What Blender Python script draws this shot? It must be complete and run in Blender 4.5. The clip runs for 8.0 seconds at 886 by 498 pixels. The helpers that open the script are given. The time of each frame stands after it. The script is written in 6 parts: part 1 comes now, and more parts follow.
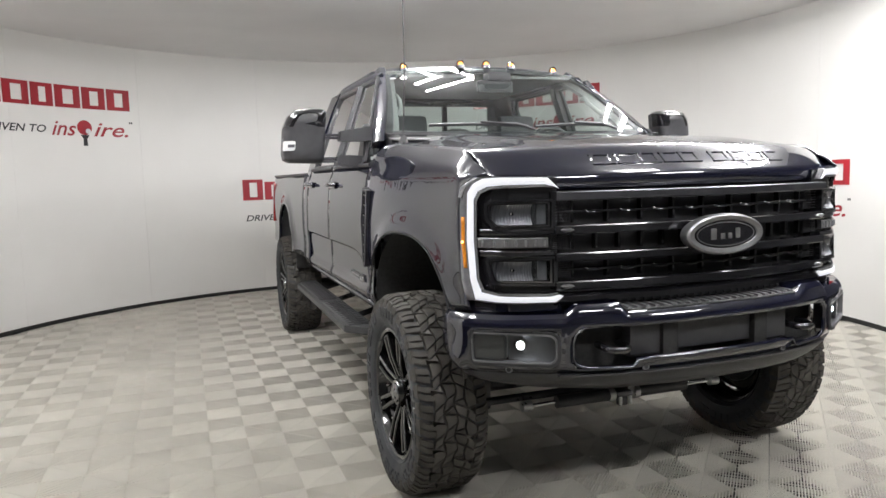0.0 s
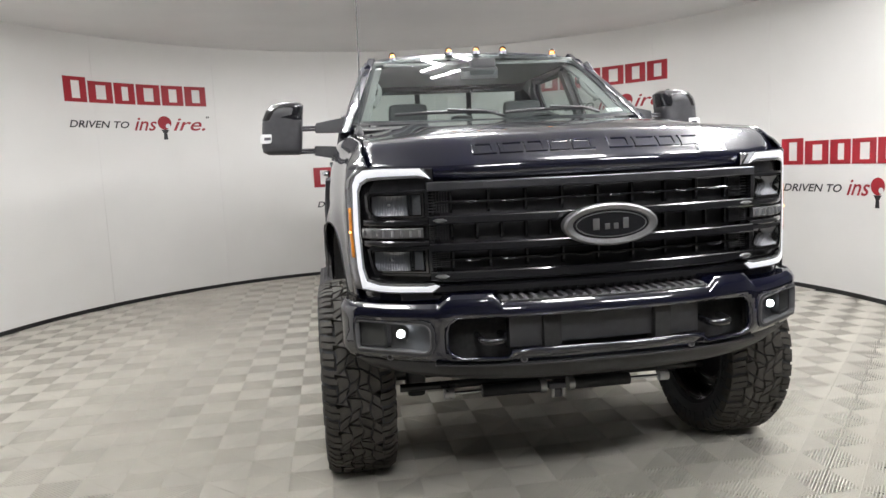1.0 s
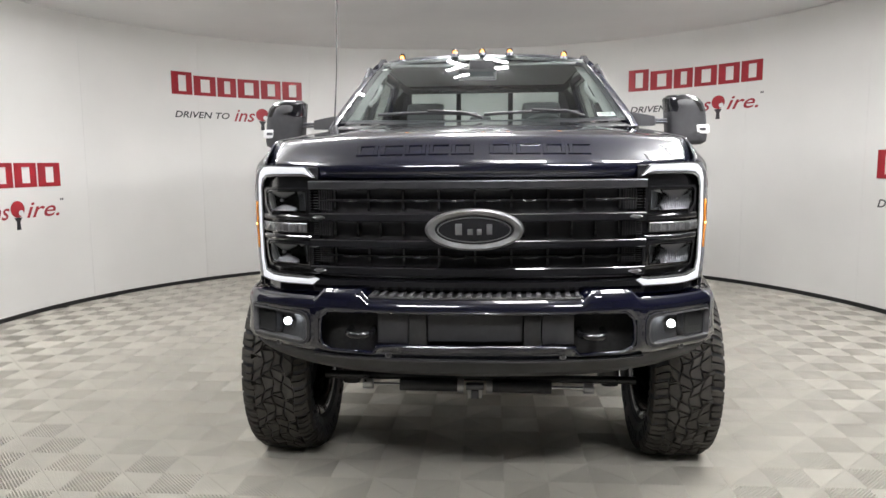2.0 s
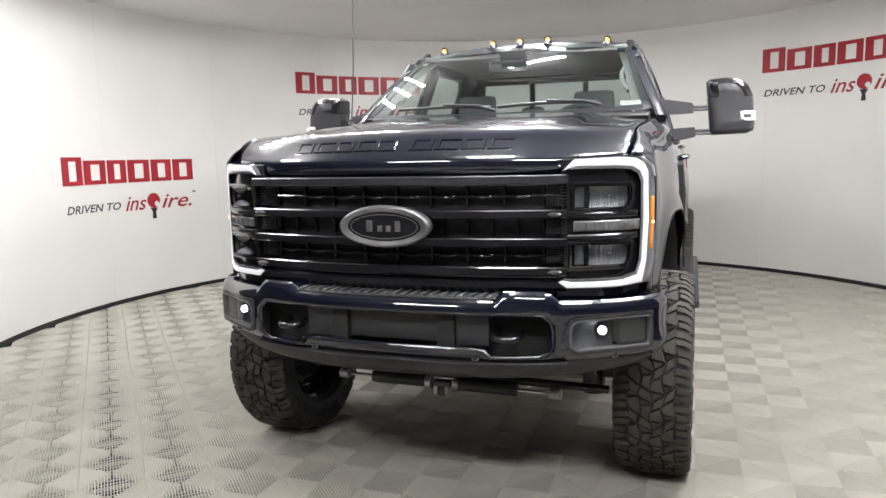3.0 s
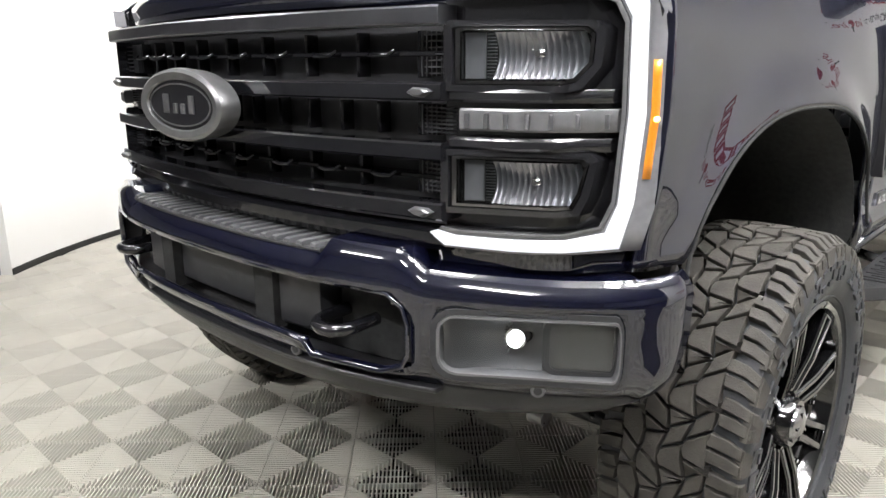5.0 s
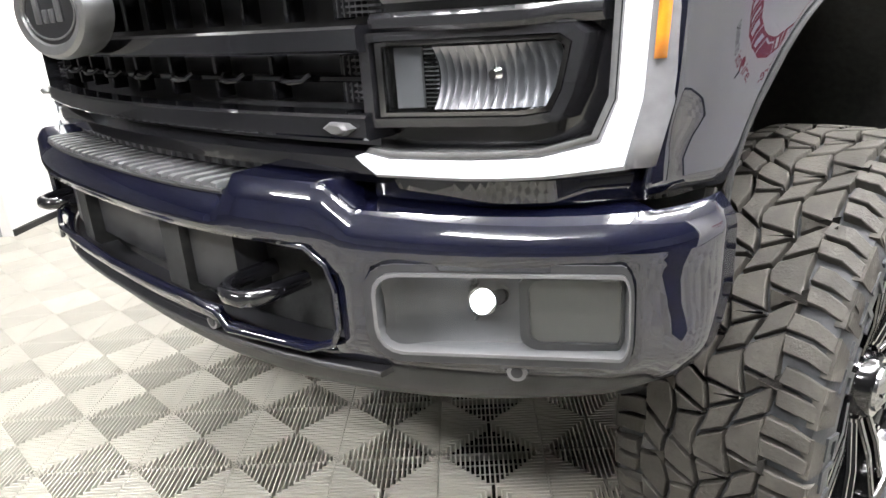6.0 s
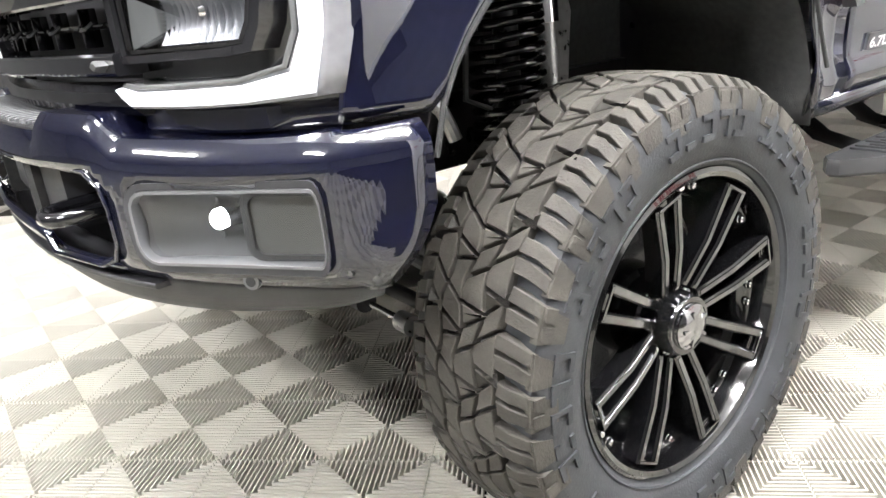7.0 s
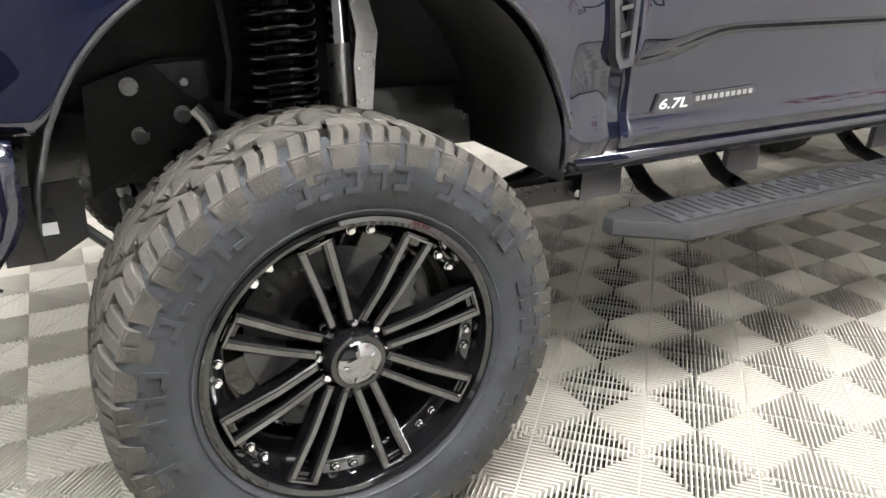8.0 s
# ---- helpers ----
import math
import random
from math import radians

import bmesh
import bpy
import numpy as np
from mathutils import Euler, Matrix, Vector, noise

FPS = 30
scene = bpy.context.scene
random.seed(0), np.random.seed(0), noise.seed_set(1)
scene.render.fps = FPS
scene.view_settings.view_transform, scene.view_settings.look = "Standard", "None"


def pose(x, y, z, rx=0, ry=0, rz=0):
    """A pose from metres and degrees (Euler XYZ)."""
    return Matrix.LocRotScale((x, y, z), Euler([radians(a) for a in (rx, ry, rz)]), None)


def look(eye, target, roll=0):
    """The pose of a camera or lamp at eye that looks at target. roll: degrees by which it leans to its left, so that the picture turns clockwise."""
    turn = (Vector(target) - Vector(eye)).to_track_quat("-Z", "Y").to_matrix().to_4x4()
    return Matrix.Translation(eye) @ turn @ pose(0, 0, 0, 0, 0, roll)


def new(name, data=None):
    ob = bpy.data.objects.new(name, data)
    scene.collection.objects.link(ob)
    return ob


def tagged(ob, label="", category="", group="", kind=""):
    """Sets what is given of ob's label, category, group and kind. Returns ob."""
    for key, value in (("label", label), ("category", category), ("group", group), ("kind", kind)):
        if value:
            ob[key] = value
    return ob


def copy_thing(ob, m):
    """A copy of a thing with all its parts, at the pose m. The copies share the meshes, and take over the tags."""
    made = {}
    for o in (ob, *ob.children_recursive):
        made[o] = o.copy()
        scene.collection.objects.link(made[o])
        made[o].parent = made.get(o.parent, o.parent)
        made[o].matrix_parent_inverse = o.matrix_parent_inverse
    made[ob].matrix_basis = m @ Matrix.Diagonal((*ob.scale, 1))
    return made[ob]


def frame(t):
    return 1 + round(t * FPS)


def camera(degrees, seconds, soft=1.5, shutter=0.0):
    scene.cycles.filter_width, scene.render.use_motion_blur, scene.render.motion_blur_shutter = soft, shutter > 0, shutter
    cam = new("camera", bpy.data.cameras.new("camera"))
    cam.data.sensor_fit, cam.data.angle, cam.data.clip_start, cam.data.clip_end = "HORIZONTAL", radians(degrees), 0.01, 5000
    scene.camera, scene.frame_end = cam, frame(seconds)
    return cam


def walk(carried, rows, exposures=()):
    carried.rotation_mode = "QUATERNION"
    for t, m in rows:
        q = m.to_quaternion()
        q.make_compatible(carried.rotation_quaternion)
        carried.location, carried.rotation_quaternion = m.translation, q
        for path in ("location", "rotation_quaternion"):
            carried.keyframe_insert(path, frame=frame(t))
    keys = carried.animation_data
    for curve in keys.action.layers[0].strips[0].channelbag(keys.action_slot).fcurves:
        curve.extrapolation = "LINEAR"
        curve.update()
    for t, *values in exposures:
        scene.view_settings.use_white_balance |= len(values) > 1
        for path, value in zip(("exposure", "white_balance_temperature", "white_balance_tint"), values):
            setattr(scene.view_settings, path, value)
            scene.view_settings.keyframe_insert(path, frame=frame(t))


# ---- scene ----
cam = camera(64.34, 8.0)
PATH = [
    (0, (-2.067, -3.301, 1.544), (-1.387, -1.432, 1.338), -1.6),
    (0.5, (-1.615, -3.448, 1.520), (-1.098, -1.529, 1.294), -1.4),
    (1, (-1.076, -3.617, 1.543), (-0.772, -1.655, 1.302), -2.7),
    (1.5, (-0.509, -3.787, 1.555), (-0.454, -1.805, 1.294), -2.3),
    (1.7, (-0.279, -3.784, 1.541), (-0.301, -1.800, 1.294), -1.2),
    (2.8, (0.954, -3.659, 1.541), (0.413, -1.751, 1.286), -1.5),
    (3, (1.148, -3.547, 1.550), (0.486, -1.677, 1.288), -1.2),
    (3.5, (1.604, -3.253, 1.527), (0.742, -1.475, 1.219), 0.3),
    (4, (1.787, -2.794, 1.485), (0.777, -1.107, 1.120), 0.8),
    (4.5, (1.706, -2.262, 1.480), (0.536, -0.711, 1.003), 2.3),
    (4.7, (1.675, -2.054, 1.439), (0.413, -0.576, 0.968), 1.9),
    (5.8, (1.412, -1.458, 1.259), (0.039, -0.161, 0.600), -3.8),
    (6, (1.449, -1.421, 1.248), (0.062, -0.142, 0.584), -4.1),
    (6.5, (1.618, -1.317, 1.194), (0.191, -0.075, 0.545), -3.7),
    (7, (1.888, -1.125, 1.145), (0.357, -0.027, 0.474), -5.8),
    (7.5, (2.115, -0.855, 1.187), (0.555, 0.152, 0.444), -3.1),
    (8, (2.338, -0.450, 1.254), (0.709, 0.429, 0.497), 0.4),
]
walk(cam, [(t, look(eye, target, roll)) for t, eye, target, roll in PATH],
     exposures=((0, 0.05), (3, 0.05), (4, 0.05), (4.7, 0.25), (5.8, 1.0), (6.5, 1.15), (7, 1.4), (7.5, 1.25), (8, 1.0)))

# ---- world and light ----
world = bpy.data.worlds.new("hall_dusk")
world.use_nodes = True
world.node_tree.nodes["Background"].inputs["Color"].default_value = (0.5, 0.5, 0.5, 1)
world.node_tree.nodes["Background"].inputs["Strength"].default_value = 0.02
scene.world = world
TUBE = 116.0           # strength of the ceiling tubes


# ---- materials ----
def mat(name, color, rough=0.5, metal=0.0, coat=0.0, vary=0.0, scale=8.0, bump=0.0, bscale=60.0, rvary=0.0, island=0.0, objvary=0.0, ior=1.5, stretch=None, spec=0.5, cior=1.5):
    m = bpy.data.materials.new(name)
    m.use_nodes = True
    nt = m.node_tree
    n, l = nt.nodes, nt.links
    bs = n["Principled BSDF"]
    bs.inputs["Base Color"].default_value = (*color, 1)
    bs.inputs["Roughness"].default_value = rough
    bs.inputs["Metallic"].default_value = metal
    bs.inputs["Coat Weight"].default_value = coat
    bs.inputs["Coat Roughness"].default_value = 0.015
    bs.inputs["Coat IOR"].default_value = cior
    bs.inputs["Specular IOR Level"].default_value = spec
    bs.inputs["IOR"].default_value = ior
    geo = n.new("ShaderNodeTexCoord")
    src = geo.outputs["Object"]
    if stretch:
        mp = n.new("ShaderNodeMapping")
        mp.inputs["Scale"].default_value = stretch
        l.new(src, mp.inputs["Vector"])
        src = mp.outputs["Vector"]
    if vary or rvary:
        nz = n.new("ShaderNodeTexNoise")
        nz.inputs["Scale"].default_value = scale
        nz.inputs["Detail"].default_value = 6
        l.new(src, nz.inputs["Vector"])
    if vary:
        hsv = n.new("ShaderNodeHueSaturation")
        hsv.inputs["Color"].default_value = (*color, 1)
        mr = n.new("ShaderNodeMapRange")
        mr.inputs["From Min"].default_value, mr.inputs["From Max"].default_value = 0.3, 0.7
        mr.inputs["To Min"].default_value, mr.inputs["To Max"].default_value = 1 - vary, 1 + vary
        l.new(nz.outputs["Fac"], mr.inputs["Value"])
        last = mr.outputs["Result"]
        if objvary or island:
            rnd = n.new("ShaderNodeObjectInfo").outputs["Random"] if objvary else n.new("ShaderNodeNewGeometry").outputs["Random Per Island"]
            m2 = n.new("ShaderNodeMapRange")
            m2.inputs["To Min"].default_value, m2.inputs["To Max"].default_value = 1 - (objvary or island), 1 + (objvary or island)
            l.new(rnd, m2.inputs["Value"])
            mul = n.new("ShaderNodeMath")
            mul.operation = "MULTIPLY"
            l.new(last, mul.inputs[0])
            l.new(m2.outputs["Result"], mul.inputs[1])
            last = mul.outputs[0]
        l.new(last, hsv.inputs["Value"])
        l.new(hsv.outputs["Color"], bs.inputs["Base Color"])
    if rvary:
        mr = n.new("ShaderNodeMapRange")
        mr.inputs["From Min"].default_value, mr.inputs["From Max"].default_value = 0.3, 0.7
        mr.inputs["To Min"].default_value, mr.inputs["To Max"].default_value = max(rough - rvary, 0.02), rough + rvary
        l.new(nz.outputs["Fac"], mr.inputs["Value"])
        l.new(mr.outputs["Result"], bs.inputs["Roughness"])
    if bump:
        nb = n.new("ShaderNodeTexNoise")
        nb.inputs["Scale"].default_value = bscale
        nb.inputs["Detail"].default_value = 4
        l.new(src, nb.inputs["Vector"])
        bp = n.new("ShaderNodeBump")
        bp.inputs["Strength"].default_value = bump
        bp.inputs["Distance"].default_value = 0.004
        l.new(nb.outputs["Fac"], bp.inputs["Height"])
        l.new(bp.outputs["Normal"], bs.inputs["Normal"])
    return m


def glow(name, color, strength):
    m = bpy.data.materials.new(name)
    m.use_nodes = True
    bs = m.node_tree.nodes["Principled BSDF"]
    bs.inputs["Base Color"].default_value = (0.42, 0.42, 0.43, 1)
    bs.inputs["Emission Color"].default_value = (*color, 1)
    bs.inputs["Emission Strength"].default_value = strength
    bs.inputs["Roughness"].default_value = 0.3
    return m


def glass(name, color, mirror=0.12, rough=0.0):
    # thin pane: see-through with a Fresnel gloss on top
    m = bpy.data.materials.new(name)
    m.use_nodes = True
    nt = m.node_tree
    n, l = nt.nodes, nt.links
    n.clear()
    out = n.new("ShaderNodeOutputMaterial")
    tr = n.new("ShaderNodeBsdfTransparent")
    tr.inputs["Color"].default_value = (*color, 1)
    gl = n.new("ShaderNodeBsdfGlossy")
    gl.inputs["Roughness"].default_value = rough
    fr = n.new("ShaderNodeFresnel")
    fr.inputs["IOR"].default_value = 1.45
    mx = n.new("ShaderNodeMixShader")
    l.new(fr.outputs["Fac"], mx.inputs["Fac"])
    l.new(tr.outputs["BSDF"], mx.inputs[1])
    l.new(gl.outputs["BSDF"], mx.inputs[2])
    l.new(mx.outputs["Shader"], out.inputs["Surface"])
    return m


PAINT = mat("navy_metallic_paint", (0.0026, 0.0032, 0.0120), 0.38, 0.0, 1.0, vary=0.12, scale=700.0, spec=0.06, cior=1.8)
GLOSSBLACK = mat("gloss_black_plastic", (0.009, 0.009, 0.011), 0.10, 0.0, 0.6, vary=0.1, scale=4.0, rvary=0.03)
WHEELBLACK = mat("gloss_black_wheel_paint", (0.0045, 0.0045, 0.005), 0.10, 0.0, 0.7, vary=0.1, scale=6.0, rvary=0.03)
SATINBLACK = mat("satin_black_plastic", (0.030, 0.030, 0.033), 0.42, 0.0, 0.0, vary=0.15, scale=30.0, bump=0.12, bscale=700.0)
TRIM = mat("grained_black_trim", (0.024, 0.024, 0.025), 0.48, 0.0, 0.0, vary=0.15, scale=20.0, bump=0.25, bscale=500.0)
DARKMETAL = mat("satin_dark_metal", (0.10, 0.10, 0.11), 0.32, 0.85, 0.0, vary=0.1, scale=20.0)
MILLED = mat("milled_dark_aluminium", (0.16, 0.16, 0.165), 0.13, 1.0, 0.2, vary=0.12, scale=60.0, rvary=0.05)
CHROME = mat("chrome", (0.75, 0.75, 0.76), 0.08, 1.0, 0.0, rvary=0.03, scale=30.0)
STEEL = mat("zinc_steel", (0.50, 0.50, 0.50), 0.35, 0.9, 0.0, vary=0.15, scale=40.0, rvary=0.1)
CHASSIS = mat("black_chassis_paint", (0.010, 0.010, 0.011), 0.35, 0.0, 0.2, vary=0.3, scale=15.0, rvary=0.12, bump=0.1, bscale=200.0)
RUBBER = mat("tyre_rubber", (0.035, 0.037, 0.041), 0.52, 0.0, 0.0, vary=0.25, scale=11.0, bump=0.2, bscale=180.0, rvary=0.12, spec=0.25)
TREAD = mat("dusty_tread_rubber", (0.051, 0.047, 0.041), 0.70, 0.0, 0.0, vary=0.35, scale=16.0, bump=0.4, bscale=220.0, rvary=0.1, island=0.12, spec=0.3)
LINER = mat("arch_liner_felt", (0.022, 0.022, 0.022), 0.9, 0.0, 0.0, vary=0.3, scale=60.0, bump=0.4, bscale=400.0)
CLOTH = mat("grey_seat_cloth", (0.055, 0.057, 0.060), 0.75, 0.0, 0.0, vary=0.15, scale=40.0, bump=0.3, bscale=500.0)
DASH = mat("dark_dashboard_vinyl", (0.028, 0.029, 0.031), 0.6, 0.0, 0.0, vary=0.1, scale=30.0, bump=0.3, bscale=600.0)
HEADLINER = mat("light_grey_headliner", (0.20, 0.205, 0.20), 0.9, vary=0.05, scale=20.0, bump=0.2, bscale=500.0)
REFLECTOR = mat("lamp_reflector", (0.23, 0.23, 0.245), 0.36, 0.85, rvary=0.04, scale=90.0)
LAMPBLACK = mat("lamp_bezel_black", (0.014, 0.014, 0.016), 0.18, 0.0, 0.4, vary=0.1, scale=10.0)
LED = glow("daytime_led", (0.92, 0.94, 1.0), 0.60)
STRIPGREY = mat("ribbed_grey_lens", (0.16, 0.16, 0.165), 0.25, 0.3, 0.4, vary=0.1, scale=60.0)
FOGLED = glow("fog_led", (0.92, 0.96, 1.0), 8.0)
FOGBOWL = mat("fog_bowl_metal", (0.11, 0.11, 0.115), 0.38, 0.7, vary=0.04, scale=6.0)
PALETRIM = mat("pale_grey_plastic", (0.125, 0.125, 0.13), 0.3, 0.0, 0.3, vary=0.06, scale=12.0)
PADGREY = mat("worn_grey_plastic", (0.10, 0.10, 0.105), 0.42, 0.0, 0.0, vary=0.2, scale=40.0, bump=0.15, bscale=400.0)
AMBER = mat("amber_lens", (0.75, 0.26, 0.02), 0.2, 0.0, 0.5, vary=0.1, scale=50.0)
AMBERLIT = glow("amber_bulb", (1.0, 0.46, 0.08), 5.0)
AMBERGLASS = glass("amber_dome", (0.95, 0.72, 0.40))
EMBLEMGREY = mat("brushed_grey_metal", (0.20, 0.20, 0.205), 0.38, 0.75, vary=0.1, scale=30.0)
DARKCHROME = mat("dark_chrome", (0.32, 0.32, 0.33), 0.12, 1.0, rvary=0.04, scale=40.0)
REDLENS = mat("red_tail_lens", (0.35, 0.010, 0.012), 0.12, 0.0, 0.6, vary=0.1, scale=40.0)
WINDSCREEN = glass("windscreen_glass", (0.76, 0.85, 0.82))
SIDEGLASS = glass("tinted_side_glass", (0.58, 0.61, 0.60))
CLEAR = glass("clear_lens", (0.93, 0.95, 0.96))
SMOKEGREY = mat("smoky_grey_lens", (0.075, 0.075, 0.073), 0.30, 0.0, 0.3, vary=0.04, scale=6.0)
LENSGREY = mat("frosted_lens", (0.20, 0.20, 0.21), 0.14, 0.1, 0.6, vary=0.1, scale=40.0)
STICKER = mat("white_sticker", (0.75, 0.75, 0.74), 0.5, vary=0.05, scale=30.0)
INK = mat("printed_ink_black", (0.02, 0.02, 0.022), 0.5, vary=0.1, scale=50.0)
WALLPAINT = mat("white_booth_paint", (0.80, 0.79, 0.765), 0.40, vary=0.018, scale=1.6, bump=0.03, bscale=90.0, rvary=0.06)
CEILPAINT = mat("white_ceiling_fabric", (0.84, 0.835, 0.83), 0.85, vary=0.03, scale=1.2, bump=0.05, bscale=200.0)
BASEBLACK = mat("black_rubber_base", (0.012, 0.012, 0.012), 0.5, vary=0.2, scale=20.0)
SIGNRED = mat("crimson_vinyl", (0.33, 0.012, 0.022), 0.35, 0.0, 0.2, vary=0.05, scale=10.0)
SIGNBLACK = mat("black_vinyl", (0.018, 0.018, 0.022), 0.35, 0.0, 0.2, vary=0.1, scale=10.0)
TILE = mat("cream_floor_plastic", (0.62, 0.595, 0.53), 0.46, 0.0, 0.0, vary=0.09, scale=2.2, rvary=0.08, objvary=0.035, bump=0.05, bscale=300.0)
TILEFAR = mat("cream_floor_plastic_far", (0.62, 0.595, 0.53), 0.46, 0.0, 0.0, vary=0.09, scale=2.2, rvary=0.08, bump=0.05, bscale=300.0)
# near black: the shade between the tile ribs is put into this colour
SUBFLOOR = mat("subfloor_gap_shade", (0.016, 0.013, 0.008), 0.85, vary=0.25, scale=3.0, bump=0.2, bscale=60.0)
CONCRETE = mat("grey_hall_concrete", (0.22, 0.215, 0.205), 0.5, vary=0.2, scale=2.0, bump=0.1, bscale=30.0)
HALLPAINT = mat("grey_hall_paint", (0.36, 0.36, 0.355), 0.7, vary=0.1, scale=2.0, bump=0.05, bscale=60.0)
TUBEGLOW = glow("fluorescent_tube", (0.99, 0.985, 0.995), TUBE)
FIXTURE = mat("white_enamel", (0.70, 0.70, 0.69), 0.4, vary=0.05, scale=10.0)


# ---- mesh helpers ----
def finish(name, bm, material, smooth=35.0, thick=0.0):
    bmesh.ops.recalc_face_normals(bm, faces=bm.faces)
    me = bpy.data.meshes.new(name)
    bm.to_mesh(me)
    bm.free()
    me.materials.append(material)
    if smooth:
        me.shade_smooth()
        me.set_sharp_from_angle(angle=radians(smooth))
    return me


def flare(p):
    # the body's flanks swell outwards behind the headlamps, and the roof stands a little higher
    x, y, z = p
    a = abs(x)
    if y > 0.6 and a < 1.05:
        z += curve_at([(1.80, 0.0), (2.20, 0.045), (2.25, 0.068)], z)
    if a > 0.78 and y > -0.5 and z > 0.55:
        k = curve_at([(0.9, 0.088), (1.1, 0.085), (1.5, 0.060), (1.62, 0.055), (2.2, 0.0)], z)
        x += math.copysign(k * smooth(0.78, 0.93, a) * smooth(-0.5, 0.45, y), x)
    return Vector((x, y, z))


def on_truck(ob):
    while ob is not None:
        if ob.name == "pickup_truck":
            return True
        ob = ob.parent
    return False


def part(name, bm, material, parent, label="", smooth=35.0, thick=0.0, inward=1.0):
    if on_truck(parent):
        for v in bm.verts:
            v.co = flare(v.co)
    ob = new(name, finish(name, bm, material, smooth))
    if parent:
        ob.parent = parent
    if label:
        ob["label"] = label
    if thick:
        md = ob.modifiers.new("thickness", "SOLIDIFY")
        md.thickness, md.offset = thick, -inward
    return ob


def thing(name, label, category, kind="", group="", at=(0, 0, 0)):
    e = new(name)
    e.empty_display_size = 0.2
    e.location = at
    return tagged(e, label, category, group, kind)


def sheet(bm, rows, close=False):
    vs = [[bm.verts.new(p) for p in r] for r in rows]
    for a, b in zip(vs, vs[1:]):
        m = len(a)
        for i in range(m if close else m - 1):
            j = (i + 1) % m
            bm.faces.new((a[i], a[j], b[j], b[i]))
    return vs


def loft(bm, loops, cap=True):
    vs = sheet(bm, loops, True)
    if cap:
        bm.faces.new(vs[0])
        bm.faces.new(vs[-1][::-1])


def box(bm, c, s, bevel=0.0, m=None):
    r = bmesh.ops.create_cube(bm, size=1.0, matrix=(m or Matrix()) @ Matrix.LocRotScale(c, None, None) @ Matrix.Diagonal((*s, 1)))
    if bevel:
        ed = list({e for v in r["verts"] for e in v.link_edges})
        bmesh.ops.bevel(bm, geom=ed, offset=bevel, segments=2, affect="EDGES", profile=0.6)


def cyl(bm, p0, p1, r0, r1=None, seg=20, cap=True):
    p0, p1 = Vector(p0), Vector(p1)
    d = (p1 - p0).normalized()
    u = d.orthogonal().normalized()
    w = d.cross(u)
    r1 = r0 if r1 is None else r1
    ring = lambda p, r: [p + (u * math.cos(a) + w * math.sin(a)) * r for a in np.linspace(0, 2 * math.pi, seg, endpoint=False)]
    loft(bm, [ring(p0, r0), ring(p1, r1)], cap)


def pipe(bm, pts, r, seg=10, flat=1.0):
    pts = [Vector(p) for p in pts]
    loops = []
    ref = None
    for i, p in enumerate(pts):
        d = (pts[min(i + 1, len(pts) - 1)] - pts[max(i - 1, 0)]).normalized()
        if ref is None:
            ref = d.orthogonal().normalized()
        u = (ref - d * ref.dot(d)).normalized()
        ref = u
        w = d.cross(u)
        loops.append([p + (u * math.cos(a) + w * math.sin(a) * flat) * r for a in np.linspace(0, 2 * math.pi, seg, endpoint=False)])
    loft(bm, loops)


def revolve(bm, prof, seg=64, closed=False):
    # prof: (along x, radius); the axis is x
    loops = [[(x, r * math.cos(a), r * math.sin(a)) for a in np.linspace(0, 2 * math.pi, seg, endpoint=False)] for x, r in prof]
    if closed:
        loops.append(loops[0])
        vs = [[bm.verts.new(p) for p in lo] for lo in loops[:-1]]
        vs.append(vs[0])
        for a, b in zip(vs, vs[1:]):
            for i in range(seg):
                bm.faces.new((a[i], a[(i + 1) % seg], b[(i + 1) % seg], b[i]))
    else:
        sheet(bm, loops, True)


def prism(bm, outline, f0, f1):
    # outline: 2D points; f0, f1 map a 2D point to the front and to the back
    a = [bm.verts.new(f0(*p)) for p in outline]
    b = [bm.verts.new(f1(*p)) for p in outline]
    bm.faces.new(a)
    bm.faces.new(b[::-1])
    for i in range(len(a)):
        j = (i + 1) % len(a)
        bm.faces.new((a[j], a[i], b[i], b[j]))


def strip(bm, stations, f, y0, y1, c=0.004):
    # a bar across the truck: stations (x, z low, z high), f(x) its front line, y0 and y1 the front and back past that line
    loops = []
    for x, z0, z1 in stations:
        y = f(x)
        k = min(c, (z1 - z0) * 0.4)
        loops.append([(x, y + y0, z0 + k), (x, y + y0, z1 - k), (x, y + y0 + k, z1), (x, y + y1, z1), (x, y + y1, z0), (x, y + y0 + k, z0)])
    loft(bm, loops)


def rounded(w, h, r, n=5, cx=0.0, cy=0.0):
    out = []
    for sx, sy, a0 in ((1, 1, 0), (-1, 1, 90), (-1, -1, 180), (1, -1, 270)):
        for i in range(n):
            a = radians(a0 + 90 * i / (n - 1))
            out.append((cx + sx * (w / 2 - r) + r * math.cos(a), cy + sy * (h / 2 - r) + r * math.sin(a)))
    return out


def ringprism(bm, outer, inner, f0, f1):
    # a frame between two outlines with the same number of points
    loops = [[f0(*p) for p in outer], [f0(*p) for p in inner], [f1(*p) for p in inner], [f1(*p) for p in outer]]
    vs = [[bm.verts.new(p) for p in lo] for lo in loops]
    vs.append(vs[0])
    n = len(outer)
    for a, b in zip(vs, vs[1:]):
        for i in range(n):
            bm.faces.new((a[i], a[(i + 1) % n], b[(i + 1) % n], b[i]))


def smooth(a, b, x):
    t = min(max((x - a) / (b - a), 0.0), 1.0)
    return t * t * (3 - 2 * t)


def lin(a, b, n):
    return [float(v) for v in np.linspace(a, b, n)]


def curve_at(table, x):
    return float(np.interp(x, [p[0] for p in table], [p[1] for p in table]))


